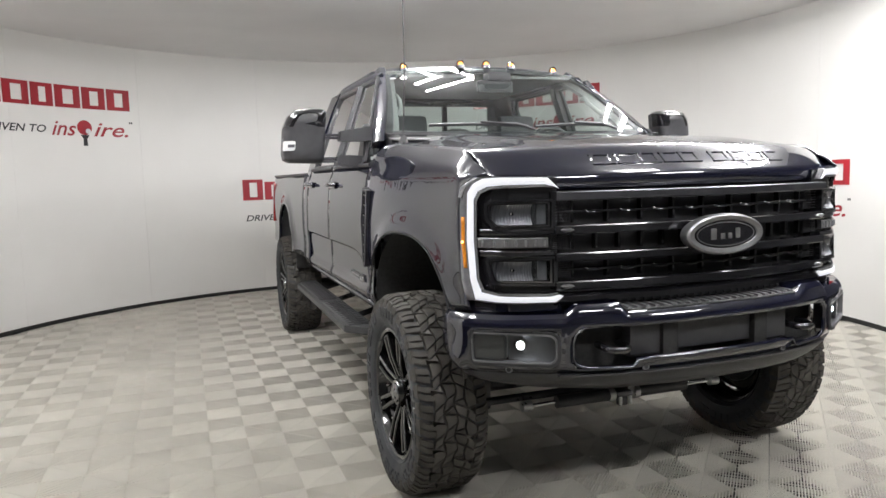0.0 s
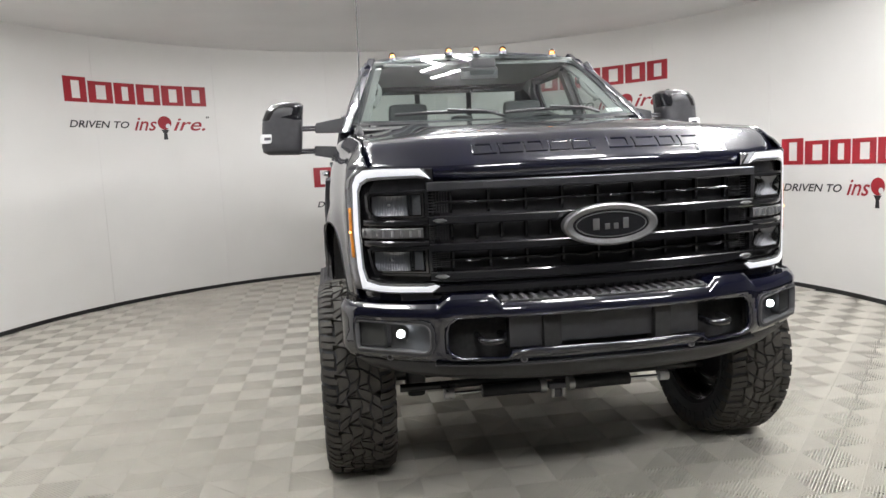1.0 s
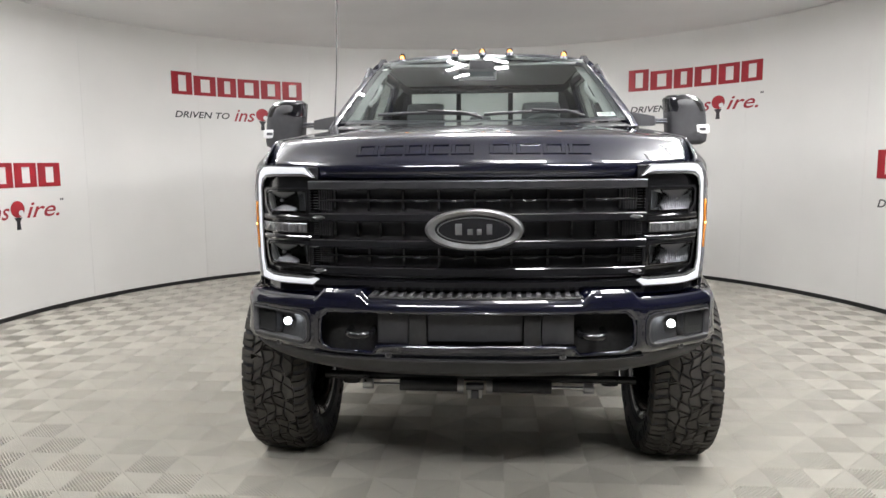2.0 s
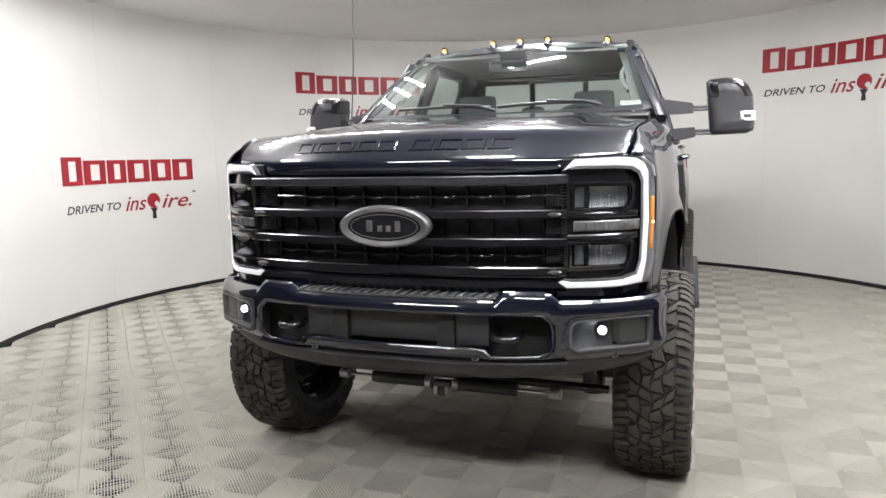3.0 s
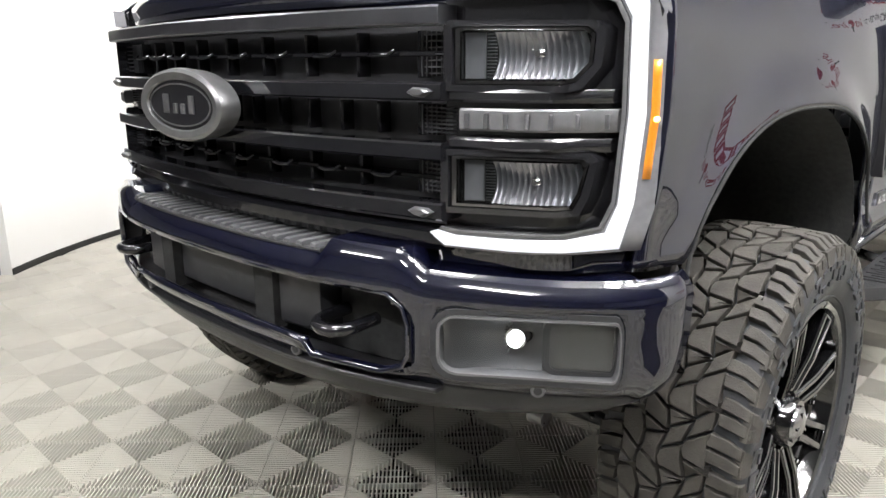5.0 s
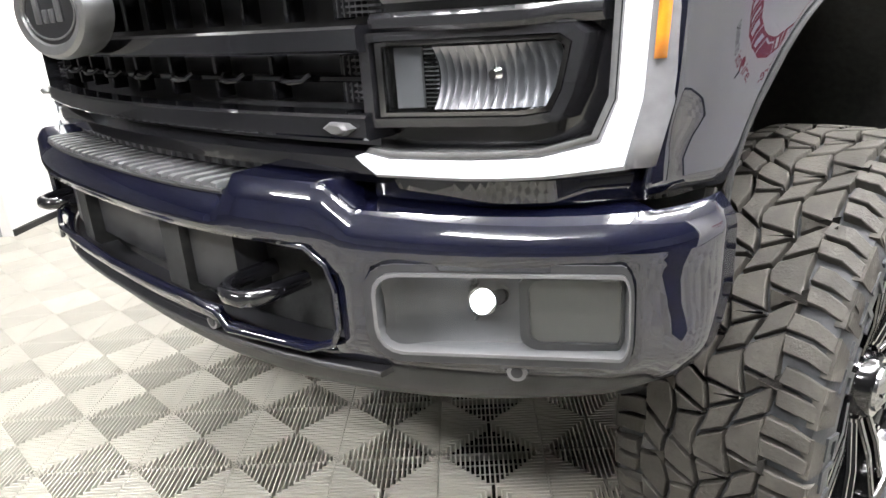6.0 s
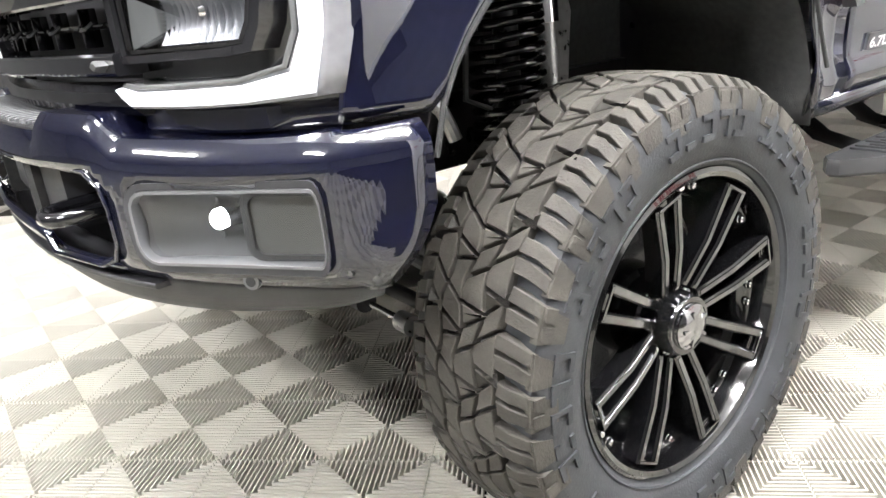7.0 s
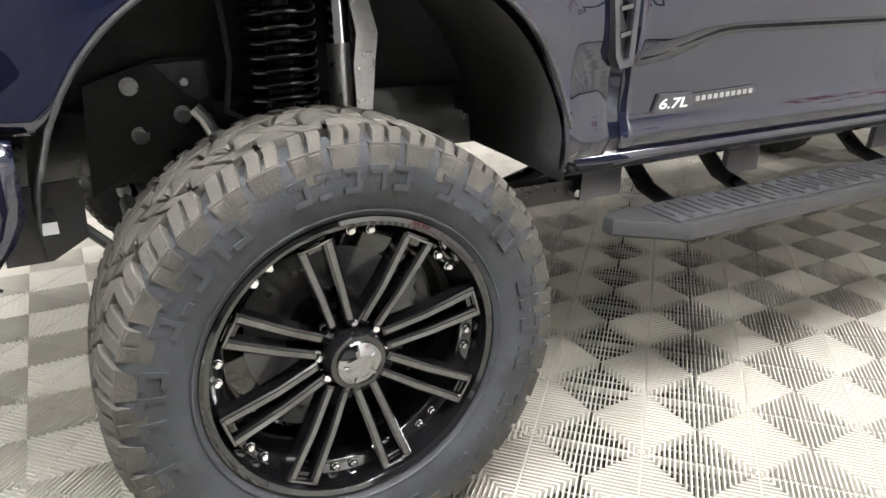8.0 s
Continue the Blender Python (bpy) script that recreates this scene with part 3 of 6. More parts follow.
def bumper_plan(s):
    # s runs from -1.62 to 1.62; past 1.0 it bends round the corner to the wheel
    a, g = abs(s), 1 if s > 0 else -1
    if a <= 0.96:
        return Vector((g * a, front_line(a), 0)), Vector((g * -0.84 * a ** 1.8, -1, 0)).normalized() * Vector((-1, 1, 1)).y
    t = (a - 0.96) / 0.66
    p0, p1, p2 = Vector((0.96, front_line(0.96), 0)), Vector((1.070, -0.668, 0)), Vector((1.066, -0.535, 0))
    p = p0 * (1 - t) ** 2 + p1 * 2 * t * (1 - t) + p2 * t * t
    return Vector((g * p.x, p.y, 0)), None


def bumper_point(s, z, back=0.0):
    p, _ = bumper_plan(s)
    e = 1e-3
    q, _ = bumper_plan(s + e)
    o, _ = bumper_plan(s - e)
    d = (q - o).normalized()
    nrm = Vector((d.y, -d.x, 0))
    return p - nrm * back + Vector((0, 0, z))


bumper = new("front_bumper")
bumper.parent = truck
bumper["label"] = "painted navy steel front bumper with open centre slot"


def bump_top(s):
    a = abs(s)
    return curve_at([(0, 0.990), (0.445, 0.990), (0.475, 1.024), (0.650, 1.020), (0.685, 0.984), (0.9, 0.978), (1.1, 0.982), (1.62, 0.985)], a)


SS = sorted({round(g * v, 4) for g in (-1, 1) for v in (0, 0.1, 0.2, 0.3, 0.36, 0.41, 0.43, 0.445, 0.475, 0.52, 0.56, 0.60, 0.625, 0.645, 0.665, 0.685, 0.700, 0.715, 0.74, 0.80, 0.86, 0.92, 0.96, 1.02, 1.06, 1.12, 1.18, 1.24, 1.32, 1.42, 1.52, 1.62)})


def bumper_bulge(z, top):
    # how far the skin lies behind its foremost line
    if z > top - 0.045:
        t = (z - (top - 0.045)) / 0.045
        return 0.026 * t * t
    return 0.038 * max((0.80 - z) / 0.062, 0) ** 2


def bumper_row(kind, s):
    top = bump_top(s)
    return {0: 0.738, 1: 0.746, 2: 0.758, 3: 0.784, 4: 0.797, 5: 0.82, 6: 0.86, 7: 0.895, 8: 0.912, 9: 0.932, 10: 0.945, 11: top - 0.030, 12: top - 0.017, 13: top - 0.007, 14: top}[kind]


def in_hole(s0, s1, r0, r1):
    a0, a1 = min(abs(s0), abs(s1)), max(abs(s0), abs(s1))
    if a1 <= 0.4101:
        return r0 >= 4 and r1 <= 9
    if a1 <= 0.6451:
        return r0 >= 2 and r1 <= (9 if a1 <= 0.6251 else 8)
    if a1 <= 0.6651:
        return r0 >= 3 and r1 <= 7
    if a0 >= 0.7149 and a1 <= 1.121:
        return r0 >= 3 and r1 <= 8
    return False


bm = bmesh.new()
grid = []
for r in range(15):
    row = []
    for s in SS:
        z = bumper_row(r, s)
        p = bumper_point(s, z, bumper_bulge(z, bump_top(s)))
        # the rear edge rakes forward towards the foot
        p.y -= 0.075 * smooth(0.87, 0.73, z) * max((abs(s) - 1.24) / 0.38, 0)
        row.append(bm.verts.new(p))
    grid.append(row)
for r in range(14):
    for i in range(len(SS) - 1):
        if not in_hole(SS[i], SS[i + 1], r, r + 1):
            bm.faces.new((grid[r][i], grid[r][i + 1], grid[r + 1][i + 1], grid[r + 1][i]))
# shelf on top that runs back under the grille
back = [[bm.verts.new(bumper_point(s, bump_top(s) - 0.001 - k * 0.004, 0.036 + d)) for s in SS] for k, d in ((0, 0.05), (1, 0.14))]
rows = [grid[-1]] + back
for a, b in zip(rows, rows[1:]):
    for i in range(len(SS) - 1):
        if abs(SS[i]) < 1.2:
            bm.faces.new((a[i], a[i + 1], b[i + 1], b[i]))
part("bumper_skin", bm, PAINT, bumper, smooth=40, thick=0.012)

# inner faces of the slot: side pockets, centre duct
bm = bmesh.new()
strip(bm, [(x, 0.74, 0.955) for x in lin(-0.70, 0.70, 15)], front_line, 0.11, 0.125)
part("slot_backing", bm, LINER, bumper)
for g in (-1, 1):
    bm = bmesh.new()
    strip(bm, [(g * x, 0.78, 0.94) for x in (0.20, 0.24, 0.27)], front_line, 0.035, 0.11, 0.01)
    part("slot_upright", bm, LINER, bumper)
    bm = bmesh.new()
    strip(bm, [(g * x, 0.79, 0.94) for x in (0.275, 0.30, 0.35, 0.405)], front_line, 0.05, 0.11, 0.01)
    part("slot_panel", bm, SATINBLACK, bumper)
for z0, z1 in ((0.728, 0.738), (0.946, 0.954)):
    bm = bmesh.new()
    strip(bm, [(x, z0, z1) for x in lin(-0.70, 0.70, 15)], front_line, 0.016, 0.12, 0.002)
    part("slot_shelf", bm, SATINBLACK, bumper)
# lip round the slot
for g in (-1, 1):
    bm = bmesh.new()
    pts = [(0.0, 0.797), (0.34, 0.797), (0.40, 0.790), (0.425, 0.764), (0.60, 0.766), (0.642, 0.782), (0.655, 0.81), (0.655, 0.87), (0.645, 0.905), (0.615, 0.930), (0.30, 0.936), (0.0, 0.936)]
    pipe(bm, [(g * x, front_line(x) + 0.004, z) for x, z in pts], 0.0075, 10, 0.75)
    part("slot_lip", bm, PAINT, bumper)
bm = bmesh.new()
strip(bm, [(x, 0.805, 0.925) for x in lin(-0.195, 0.195, 5)], front_line, 0.06, 0.10)
part("slot_mesh", bm, SATINBLACK, bumper)

# step pad with cross ribs
bm = bmesh.new()
strip(bm, [(x, 0.988, 0.997) for x in lin(-0.44, 0.44, 12)], front_line, 0.022, 0.135, 0.003)
pad = part("step_pad", bm, TRIM, bumper, "black ribbed plastic step pad")
for x in lin(-0.42, 0.42, 22):
    bm = bmesh.new()
    y = front_line(x)
    foot = [(x - 0.013, y + 0.026), (x + 0.007, y + 0.026), (x + 0.013, y + 0.132), (x - 0.007, y + 0.132)]
    mid = (x, y + 0.079)
    loft(bm, [[(mid[0] + (a - mid[0]) * k, mid[1] + (b - mid[1]) * k, z) for a, b in foot] for k, z in ((1.0, 0.996), (0.98, 1.0035), (0.84, 1.0055))])
    part("rib", bm, PADGREY, pad, "worn grey rib")

# tow hooks
for g in (-1, 1):
    bm = bmesh.new()
    y = front_line(0.48)
    pipe(bm, [(g * 0.432, y + 0.09, 0.846), (g * 0.432, y + 0.025, 0.843), (g * 0.438, y + 0.002, 0.841), (g * 0.455, y - 0.014, 0.840), (g * 0.48, y - 0.019, 0.840), (g * 0.505, y - 0.014, 0.840), (g * 0.522, y + 0.002, 0.841), (g * 0.528, y + 0.025, 0.843), (g * 0.528, y + 0.09, 0.846)], 0.0145, 12)
    part("tow_hook", bm, GLOSSBLACK, bumper, "glossy black tow hook")

# parking sensors
for s, z in ((0.887, 0.758), (-0.887, 0.758), (0.36, 0.755), (-0.36, 0.755)):
    bm = bmesh.new()
    p = bumper_point(s, z, bumper_bulge(z, 1.0) + 0.006)
    q = bumper_point(s, z, bumper_bulge(z, 1.0) - 0.003)
    cyl(bm, p, q, 0.0150, 0.0140, 20)
    sens = part("parking_sensor", bm, PALETRIM, bumper, "small pale ring round a dark sensor eye")
    bm = bmesh.new()
    d = (q - p).normalized()
    cyl(bm, q - d * 0.002, q + d * 0.0012, 0.0088, 0.0084, 16)
    part("sensor_face", bm, INK, sens)

# fog lamps
def fog_front(g, out):
    return lambda u, v: bumper_point(g * u, v, out)


for g in (-1, 1):
    fog = new("fog_lamp")
    fog.parent = bumper
    fog["label"] = "smoky rectangular fog lamp, lit white LED"
    bm = bmesh.new()
    shape = lambda w, h, r: [(0.918 + x, 0.848 + z + 0.03 * x * 0.35) for x, z in rounded(w, h, r)]
    ringprism(bm, shape(0.430, 0.146, 0.046), shape(0.406, 0.124, 0.036), fog_front(g, -0.005), fog_front(g, 0.06))
    part("fog_bezel", bm, SATINBLACK, fog)
    bm = bmesh.new()
    ringprism(bm, shape(0.404, 0.122, 0.035), shape(0.393, 0.112, 0.031), fog_front(g, -0.0075), fog_front(g, 0.03))
    part("fog_trim", bm, PALETRIM, fog, "pale grey outline of the lens")
    bm = bmesh.new()
    prism(bm, shape(0.40, 0.13, 0.02), fog_front(g, 0.066), fog_front(g, 0.07))
    part("fog_back", bm, LAMPBLACK, fog)
    bm = bmesh.new()
    ringprism(bm, rounded(0.218, 0.112, 0.022, cx=1.001, cy=0.849), rounded(0.196, 0.092, 0.016, cx=1.001, cy=0.849), fog_front(g, 0.016), fog_front(g, 0.05))
    part("fog_frame", bm, SATINBLACK, fog)
    bm = bmesh.new()
    prism(bm, rounded(0.200, 0.096, 0.016, cx=1.001, cy=0.849), fog_front(g, 0.022), fog_front(g, 0.05))
    part("fog_blank", bm, SMOKEGREY, fog, "plain smoky grey half")
    # bowl: bright reflector with a projector in it
    bm = bmesh.new()
    us = [0.724, 0.745, 0.768, 0.795, 0.825, 0.855, 0.905]
    ds = [0.014, 0.026, 0.038, 0.048, 0.054, 0.056, 0.056]
    sheet(bm, [[bumper_point(g * u, z, d - 0.012 * abs((z - 0.845) / 0.05) ** 2) for z in lin(0.788, 0.908, 33)] for u, d in ((u, curve_at(list(zip(us, ds)), u)) for u in lin(0.724, 0.892, 25))])
    part("fog_reflector", bm, FOGBOWL, fog, "grey metal reflector")
    bm = bmesh.new()
    p, q = bumper_point(g * 0.852, 0.855, 0.060), bumper_point(g * 0.846, 0.855, 0.030)
    d = (q - p).normalized()
    cyl(bm, p, q - d * 0.004, 0.030, 0.021, 28)
    part("fog_projector", bm, CHROME, fog, "bright metal projector shell")
    # fan of slivers shaped like the LED's light streaks on the bowl
    for k in range(9):
        a = math.pi * (0.66 + 0.68 * k / 8)
        c = Vector((g * math.cos(a), 0, math.sin(a)))
        side = Vector((-c.z, 0, c.x)) * 0.0040
        r0, r1 = p + d * 0.020 + c * 0.026, p + d * 0.014 + c * 0.070
        bm = bmesh.new()
        loft(bm, [[r0 - side * 0.6, r0 + d * 0.004, r0 + side * 0.6], [r1 - side, r1 + d * 0.004, r1 + side]])
        part("light_streak", bm, REFLECTOR, fog, "thin sliver standing for a light streak beside the projector")
    bm = bmesh.new()
    bmesh.ops.create_uvsphere(bm, u_segments=20, v_segments=12, radius=0.0165, matrix=Matrix.Translation(q) @ Matrix.Diagonal((1, 0.8, 1, 1)))
    part("fog_bulb", bm, FOGLED, fog, "bright white LED lens")
    bm = bmesh.new()
    cols = lin(0.74, 1.10, 9)
    sheet(bm, [[bumper_point(g * u, z, 0.008) for z in (0.795, 0.82, 0.86, 0.90)] for u in cols])
    pane = part("fog_lens", bm, CLEAR, fog, smooth=60)
    pane.visible_shadow = False

# lower valance
bm = bmesh.new()
vz = lambda a: curve_at([(0, 0.655), (0.55, 0.662), (0.8, 0.672), (1.0, 0.690), (1.3, 0.705)], a)
vs_ = lin(-1.36, 1.36, 41)
sheet(bm, [[bumper_point(s, z0 + (vz(abs(s)) - z0) * k, 0.036 + 0.04 * k * k) for s in vs_] for z0, k in ((0.748, 0.0), (0.742, 0.12), (0.742, 0.4), (0.742, 0.75), (0.742, 1.0))])
part("valance", bm, TRIM, bumper, "matt black plastic valance under the bumper", thick=0.006)

# ---- grille ----
grille = new("grille")
grille.parent = truck
grille["label"] = "gloss black grille with stacked bars and a plain oval emblem"
bm = bmesh.new()
strip(bm, [(x, 0.985, 1.53) for x in lin(-0.72, 0.72, 15)], grille_line, 0.11, 0.13)
part("grille_back", bm, SATINBLACK, grille)
BARS = ((1.436, 1.470, 0.000, DARKMETAL, "satin dark metal top bar"), (1.302, 1.336, 0.006, GLOSSBLACK, ""), (1.192, 1.226, 0.006, GLOSSBLACK, ""), (1.078, 1.112, 0.008, GLOSSBLACK, ""))
for z0, z1, dy, mt, lab in BARS:
    bm = bmesh.new()
    strip(bm, [(x, z0, z1) for x in lin(-0.70, 0.70, 21)], grille_line, dy, dy + 0.05, 0.004)
    part("grille_bar", bm, mt, grille, lab)
bm = bmesh.new()
strip(bm, [(x, 1.012, 1.066) for x in lin(-0.69, 0.69, 21)], grille_line, 0.025, 0.08, 0.016)
part("lower_bar", bm, GLOSSBLACK, grille)
for row, (z0, z1) in enumerate(((1.342, 1.430), (1.232, 1.296), (1.118, 1.186))):
    for x in lin(-0.60, 0.60, 9 if row != 1 else 13):
        bm = bmesh.new()
        box(bm, (x, grille_line(x) + 0.090, (z0 + z1) / 2), (0.010, 0.03, z1 - z0), 0.002)
        part("grille_slat", bm, GLOSSBLACK, grille)
    if row != 1:
        bm = bmesh.new()
        strip(bm, [(x, (z0 + z1) / 2 - 0.004, (z0 + z1) / 2 + 0.006) for x in lin(-0.66, 0.66, 17)], grille_line, 0.062, 0.10, 0.002)
        part("grille_rail", bm, GLOSSBLACK, grille)
        for x in lin(-0.525, 0.525, 8):
            bm = bmesh.new()
            y, z = grille_line(x) + 0.050, (z0 + z1) / 2
            pipe(bm, [(x - 0.036, y + 0.01, z + 0.008), (x - 0.028, y, z - 0.001), (x, y - 0.003, z - 0.003), (x + 0.028, y, z - 0.001), (x + 0.036, y + 0.01, z + 0.008)], 0.0042, 8, 0.7)
            part("grille_clip", bm, GLOSSBLACK, grille)
# little end clips where the bars meet the lamps
for g in (-1, 1):
    for z in (1.318, 1.094):
        bm = bmesh.new()
        x = g * 0.655
        y = grille_line(0.655)
        rim = [(-0.030, -0.001), (-0.012, 0.009), (0.018, 0.008), (0.030, 0.001), (0.012, -0.010), (-0.012, -0.008)]
        loft(bm, [[(x + g * dx, y + 0.016, z + dz) for dx, dz in rim], [(x + g * dx * 0.96, y + 0.001, z + dz * 0.92) for dx, dz in rim], [(x + g * dx * 0.7, y - 0.003, z + dz * 0.6) for dx, dz in rim]])
        part("bar_end", bm, EMBLEMGREY, grille, "pale grey diamond clip")
# fine lattice next to the lamps
for g in (-1, 1):
    for row, (z0, z1) in enumerate(((1.345, 1.428), (1.235, 1.293), (1.12, 1.184))):
        bm = bmesh.new()
        for x in lin(0.615, 0.690, 8):
            box(bm, (g * x, grille_line(x) + 0.070, (z0 + z1) / 2), (0.003, 0.012, z1 - z0))
        for z in lin(z0 + 0.006, z1 - 0.006, 7):
            box(bm, (g * 0.652, grille_line(0.652) + 0.066, z), (0.08, 0.010, 0.003))
        part("grille_lattice", bm, SATINBLACK, grille)
# oval emblem without letters
emblem = new("emblem")
emblem.parent = grille
emblem["label"] = "plain oval emblem, grey rim round a black field"
EY, EZ = -1.012, 1.277
oval = lambda a, b: [(a * math.cos(t), b * math.sin(t)) for t in np.linspace(0, 2 * math.pi, 48, endpoint=False)]
bm = bmesh.new()
loops = [[(x, EY + dy, EZ + z) for x, z in oval(a, b)] for a, b, dy in ((0.190, 0.080, 0.055), (0.197, 0.085, 0.020), (0.193, 0.082, 0.006), (0.183, 0.075, 0.000), (0.160, 0.060, 0.004), (0.154, 0.055, 0.012))]
sheet(bm, loops, True)
part("emblem_rim", bm, EMBLEMGREY, emblem)
bm = bmesh.new()
prism(bm, oval(0.156, 0.057), lambda x, z: (x, EY + 0.008, EZ + z), lambda x, z: (x, EY + 0.02, EZ + z))
part("emblem_field", bm, GLOSSBLACK, emblem)
bm = bmesh.new()
ringprism(bm, oval(0.146, 0.050), oval(0.142, 0.0465), lambda x, z: (x, EY + 0.006, EZ + z), lambda x, z: (x, EY + 0.010, EZ + z))
part("emblem_line", bm, EMBLEMGREY, emblem)
bm = bmesh.new()
for x, w, hgt, dz in ((-0.062, 0.036, 0.050, 0.002), (-0.016, 0.028, 0.026, -0.008), (0.020, 0.026, 0.026, -0.008), (0.060, 0.030, 0.046, 0.002)):
    box(bm, (x, EY + 0.007, EZ + dz), (w * 0.75, 0.006, hgt * 0.9), 0.0025)
part("emblem_mark", bm, EMBLEMGREY, emblem, "plain grey blocks")

# ---- headlamps ----
def lamp_face(g, out):
    return lambda x, z: (g * x, lamp_line(x) + out, z)


for g in (-1, 1):
    lamp = new("headlamp")
    lamp.parent = truck
    lamp["label"] = "tall headlamp framed by a lit white C-shaped LED bar"
    f = lambda x: lamp_line(x)
    bm = bmesh.new()
    strip(bm, [(g * x, 1.015, 1.528 - max(x - 0.93, 0) * 0.7) for x in lin(0.67, 0.998, 14)], f, 0.055, 0.16)
    part("lamp_housing", bm, LAMPBLACK, lamp)
    bm = bmesh.new()
    strip(bm, [(g * x, 0.982, 1.024) for x in lin(0.655, 0.985, 12)], f, 0.050, 0.16, 0.006)
    part("lamp_base", bm, PAINT, lamp)
    bm = bmesh.new()
    strip(bm, [(g * x, 1.520, 1.5445) for x in lin(0.895, 0.962, 6)], f, 0.040, 0.20, 0.006)
    part("lamp_brow", bm, PAINT, lamp)
    # C-shaped light bar
    bm = bmesh.new()
    outline = [(0.680, 1.482), (0.722, 1.530), (0.90, 1.536), (0.945, 1.533), (0.972, 1.514), (0.988, 1.478), (0.993, 1.28), (0.986, 1.12), (0.972, 1.030), (0.90, 1.026), (0.695, 1.026), (0.664, 1.052)]
    inner = [(0.704, 1.494), (0.735, 1.497), (0.88, 1.496), (0.928, 1.491), (0.954, 1.474), (0.966, 1.440), (0.968, 1.28), (0.962, 1.120), (0.948, 1.072), (0.90, 1.058), (0.72, 1.055), (0.684, 1.060)]

    def dense(pts, k=5):
        out = []
        for a, b in zip(pts, pts[1:]):
            out += [(a[0] + (b[0] - a[0]) * i / k, a[1] + (b[1] - a[1]) * i / k) for i in range(k)]
        return out + [pts[-1]]

    O, I = dense(outline), dense(inner)
    body, core = [], []
    for o, i in zip(O, I):
        at = lambda k: (o[0] + (i[0] - o[0]) * k, o[1] + (i[1] - o[1]) * k)
        body.append([lamp_face(g, 0.050)(*o), lamp_face(g, 0.016)(*o), lamp_face(g, 0.013)(*at(0.5)), lamp_face(g, 0.016)(*i), lamp_face(g, 0.050)(*i)])
        core.append([lamp_face(g, 0.015)(*at(0.12)), lamp_face(g, 0.010)(*at(0.16)), lamp_face(g, 0.006)(*at(0.5)), lamp_face(g, 0.010)(*at(0.84)), lamp_face(g, 0.015)(*at(0.88))])
    loft(bm, body)
    part("light_bar", bm, LENSGREY, lamp, "pale clear body of the light bar", smooth=50)
    bm = bmesh.new()
    loft(bm, core)
    part("light_core", bm, LED, lamp, "lit white LED strip", smooth=50)
    bm = bmesh.new()
    sheet(bm, [[lamp_face(g, 0.013)(*i), lamp_face(g, 0.016)(i[0] + (0.80 - i[0]) * 0.035, i[1] + (1.275 - i[1]) * 0.030), lamp_face(g, 0.045)(i[0] + (0.80 - i[0]) * 0.04, i[1] + (1.275 - i[1]) * 0.035)] for i in I])
    part("bar_edge", bm, STRIPGREY, lamp, "smoky clear edge of the light bar", thick=0.003)
    # clear outer strip with the amber marker behind it
    bm = bmesh.new()
    edge = lambda z: curve_at([(1.030, 0.984), (1.12, 0.998), (1.28, 1.005), (1.46, 1.003), (1.49, 0.997), (1.515, 0.982), (1.534, 0.958)], z)
    sheet(bm, [[lamp_face(g, d)(edge(z) + x, z) for x, d in ((-0.014, 0.014), (-0.006, 0.009), (0.002, 0.004), (0.009, 0.003), (0.012, 0.007), (0.003, 0.035))] for z in lin(1.032, 1.534, 14)])
    part("side_marker_lens", bm, LENSGREY, lamp, "pale clear side marker strip", thick=0.003)
    bm = bmesh.new()
    sheet(bm, [[lamp_face(g, d)(edge(z) + x, z) for x, d in ((-0.007, 0.005), (-0.002, 0.002), (0.004, -0.001))] for z in lin(1.165, 1.375, 8)])
    part("amber_marker", bm, AMBER, lamp, "amber reflector strip", thick=0.003)
    bm = bmesh.new()
    cyl(bm, lamp_face(g, 0.003)(1.005, 1.272), lamp_face(g, -0.003)(1.005, 1.272), 0.006, 0.004, 12)
    part("amber_bulb", bm, AMBERLIT, lamp, "lit amber bulb")
    # bezels
    SHAPES = dict(upper=[(0.722, 1.339), (0.885, 1.338), (0.902, 1.343), (0.920, 1.370), (0.922, 1.414), (0.912, 1.424), (0.735, 1.426), (0.722, 1.424)],
                  lower=[(0.716, 1.113), (0.880, 1.114), (0.904, 1.117), (0.913, 1.140), (0.921, 1.188), (0.912, 1.197), (0.730, 1.198), (0.716, 1.197)])
    for nm, sh in SHAPES.items():
        cx, cz = sum(p[0] for p in sh) / 8, sum(p[1] for p in sh) / 8
        grow = lambda k, dz: [(cx + (p[0] - cx) * k, cz + (p[1] - cz) * dz) for p in sh]
        bm = bmesh.new()
        ringprism(bm, grow(1.22, 1.42), grow(1.10, 1.16), lamp_face(g, 0.012), lamp_face(g, 0.06))
        part("lamp_bezel", bm, LAMPBLACK, lamp)
        bm = bmesh.new()
        ringprism(bm, grow(1.07, 1.12), grow(1.0, 1.0), lamp_face(g, 0.018), lamp_face(g, 0.055))
        part("lamp_rim", bm, MILLED, lamp, "thin grey rim")
        bm = bmesh.new()
        prism(bm, grow(1.0, 1.0), lamp_face(g, 0.0215), lamp_face(g, 0.023))
        pane = part("lamp_lens", bm, CLEAR, lamp, smooth=0)
        pane.visible_shadow = False
        # reflector: curved facets behind the lens
        bm = bmesh.new()
        z0, z1 = (1.342, 1.422) if nm == "upper" else (1.117, 1.194)
        sheet(bm, [[lamp_face(g, 0.046 - 0.005 * abs(math.sin((xx - 0.775) / 0.0098 * math.pi + 6.0 * (z - cz) * (xx - 0.775) * 40)) - 0.015 * ((z - cz) / 0.04) ** 2)(xx, z) for z in lin(z0, z1, 13)] for xx in lin(0.775, 0.912, 71)])
        part("lamp_reflector", bm, REFLECTOR, lamp)
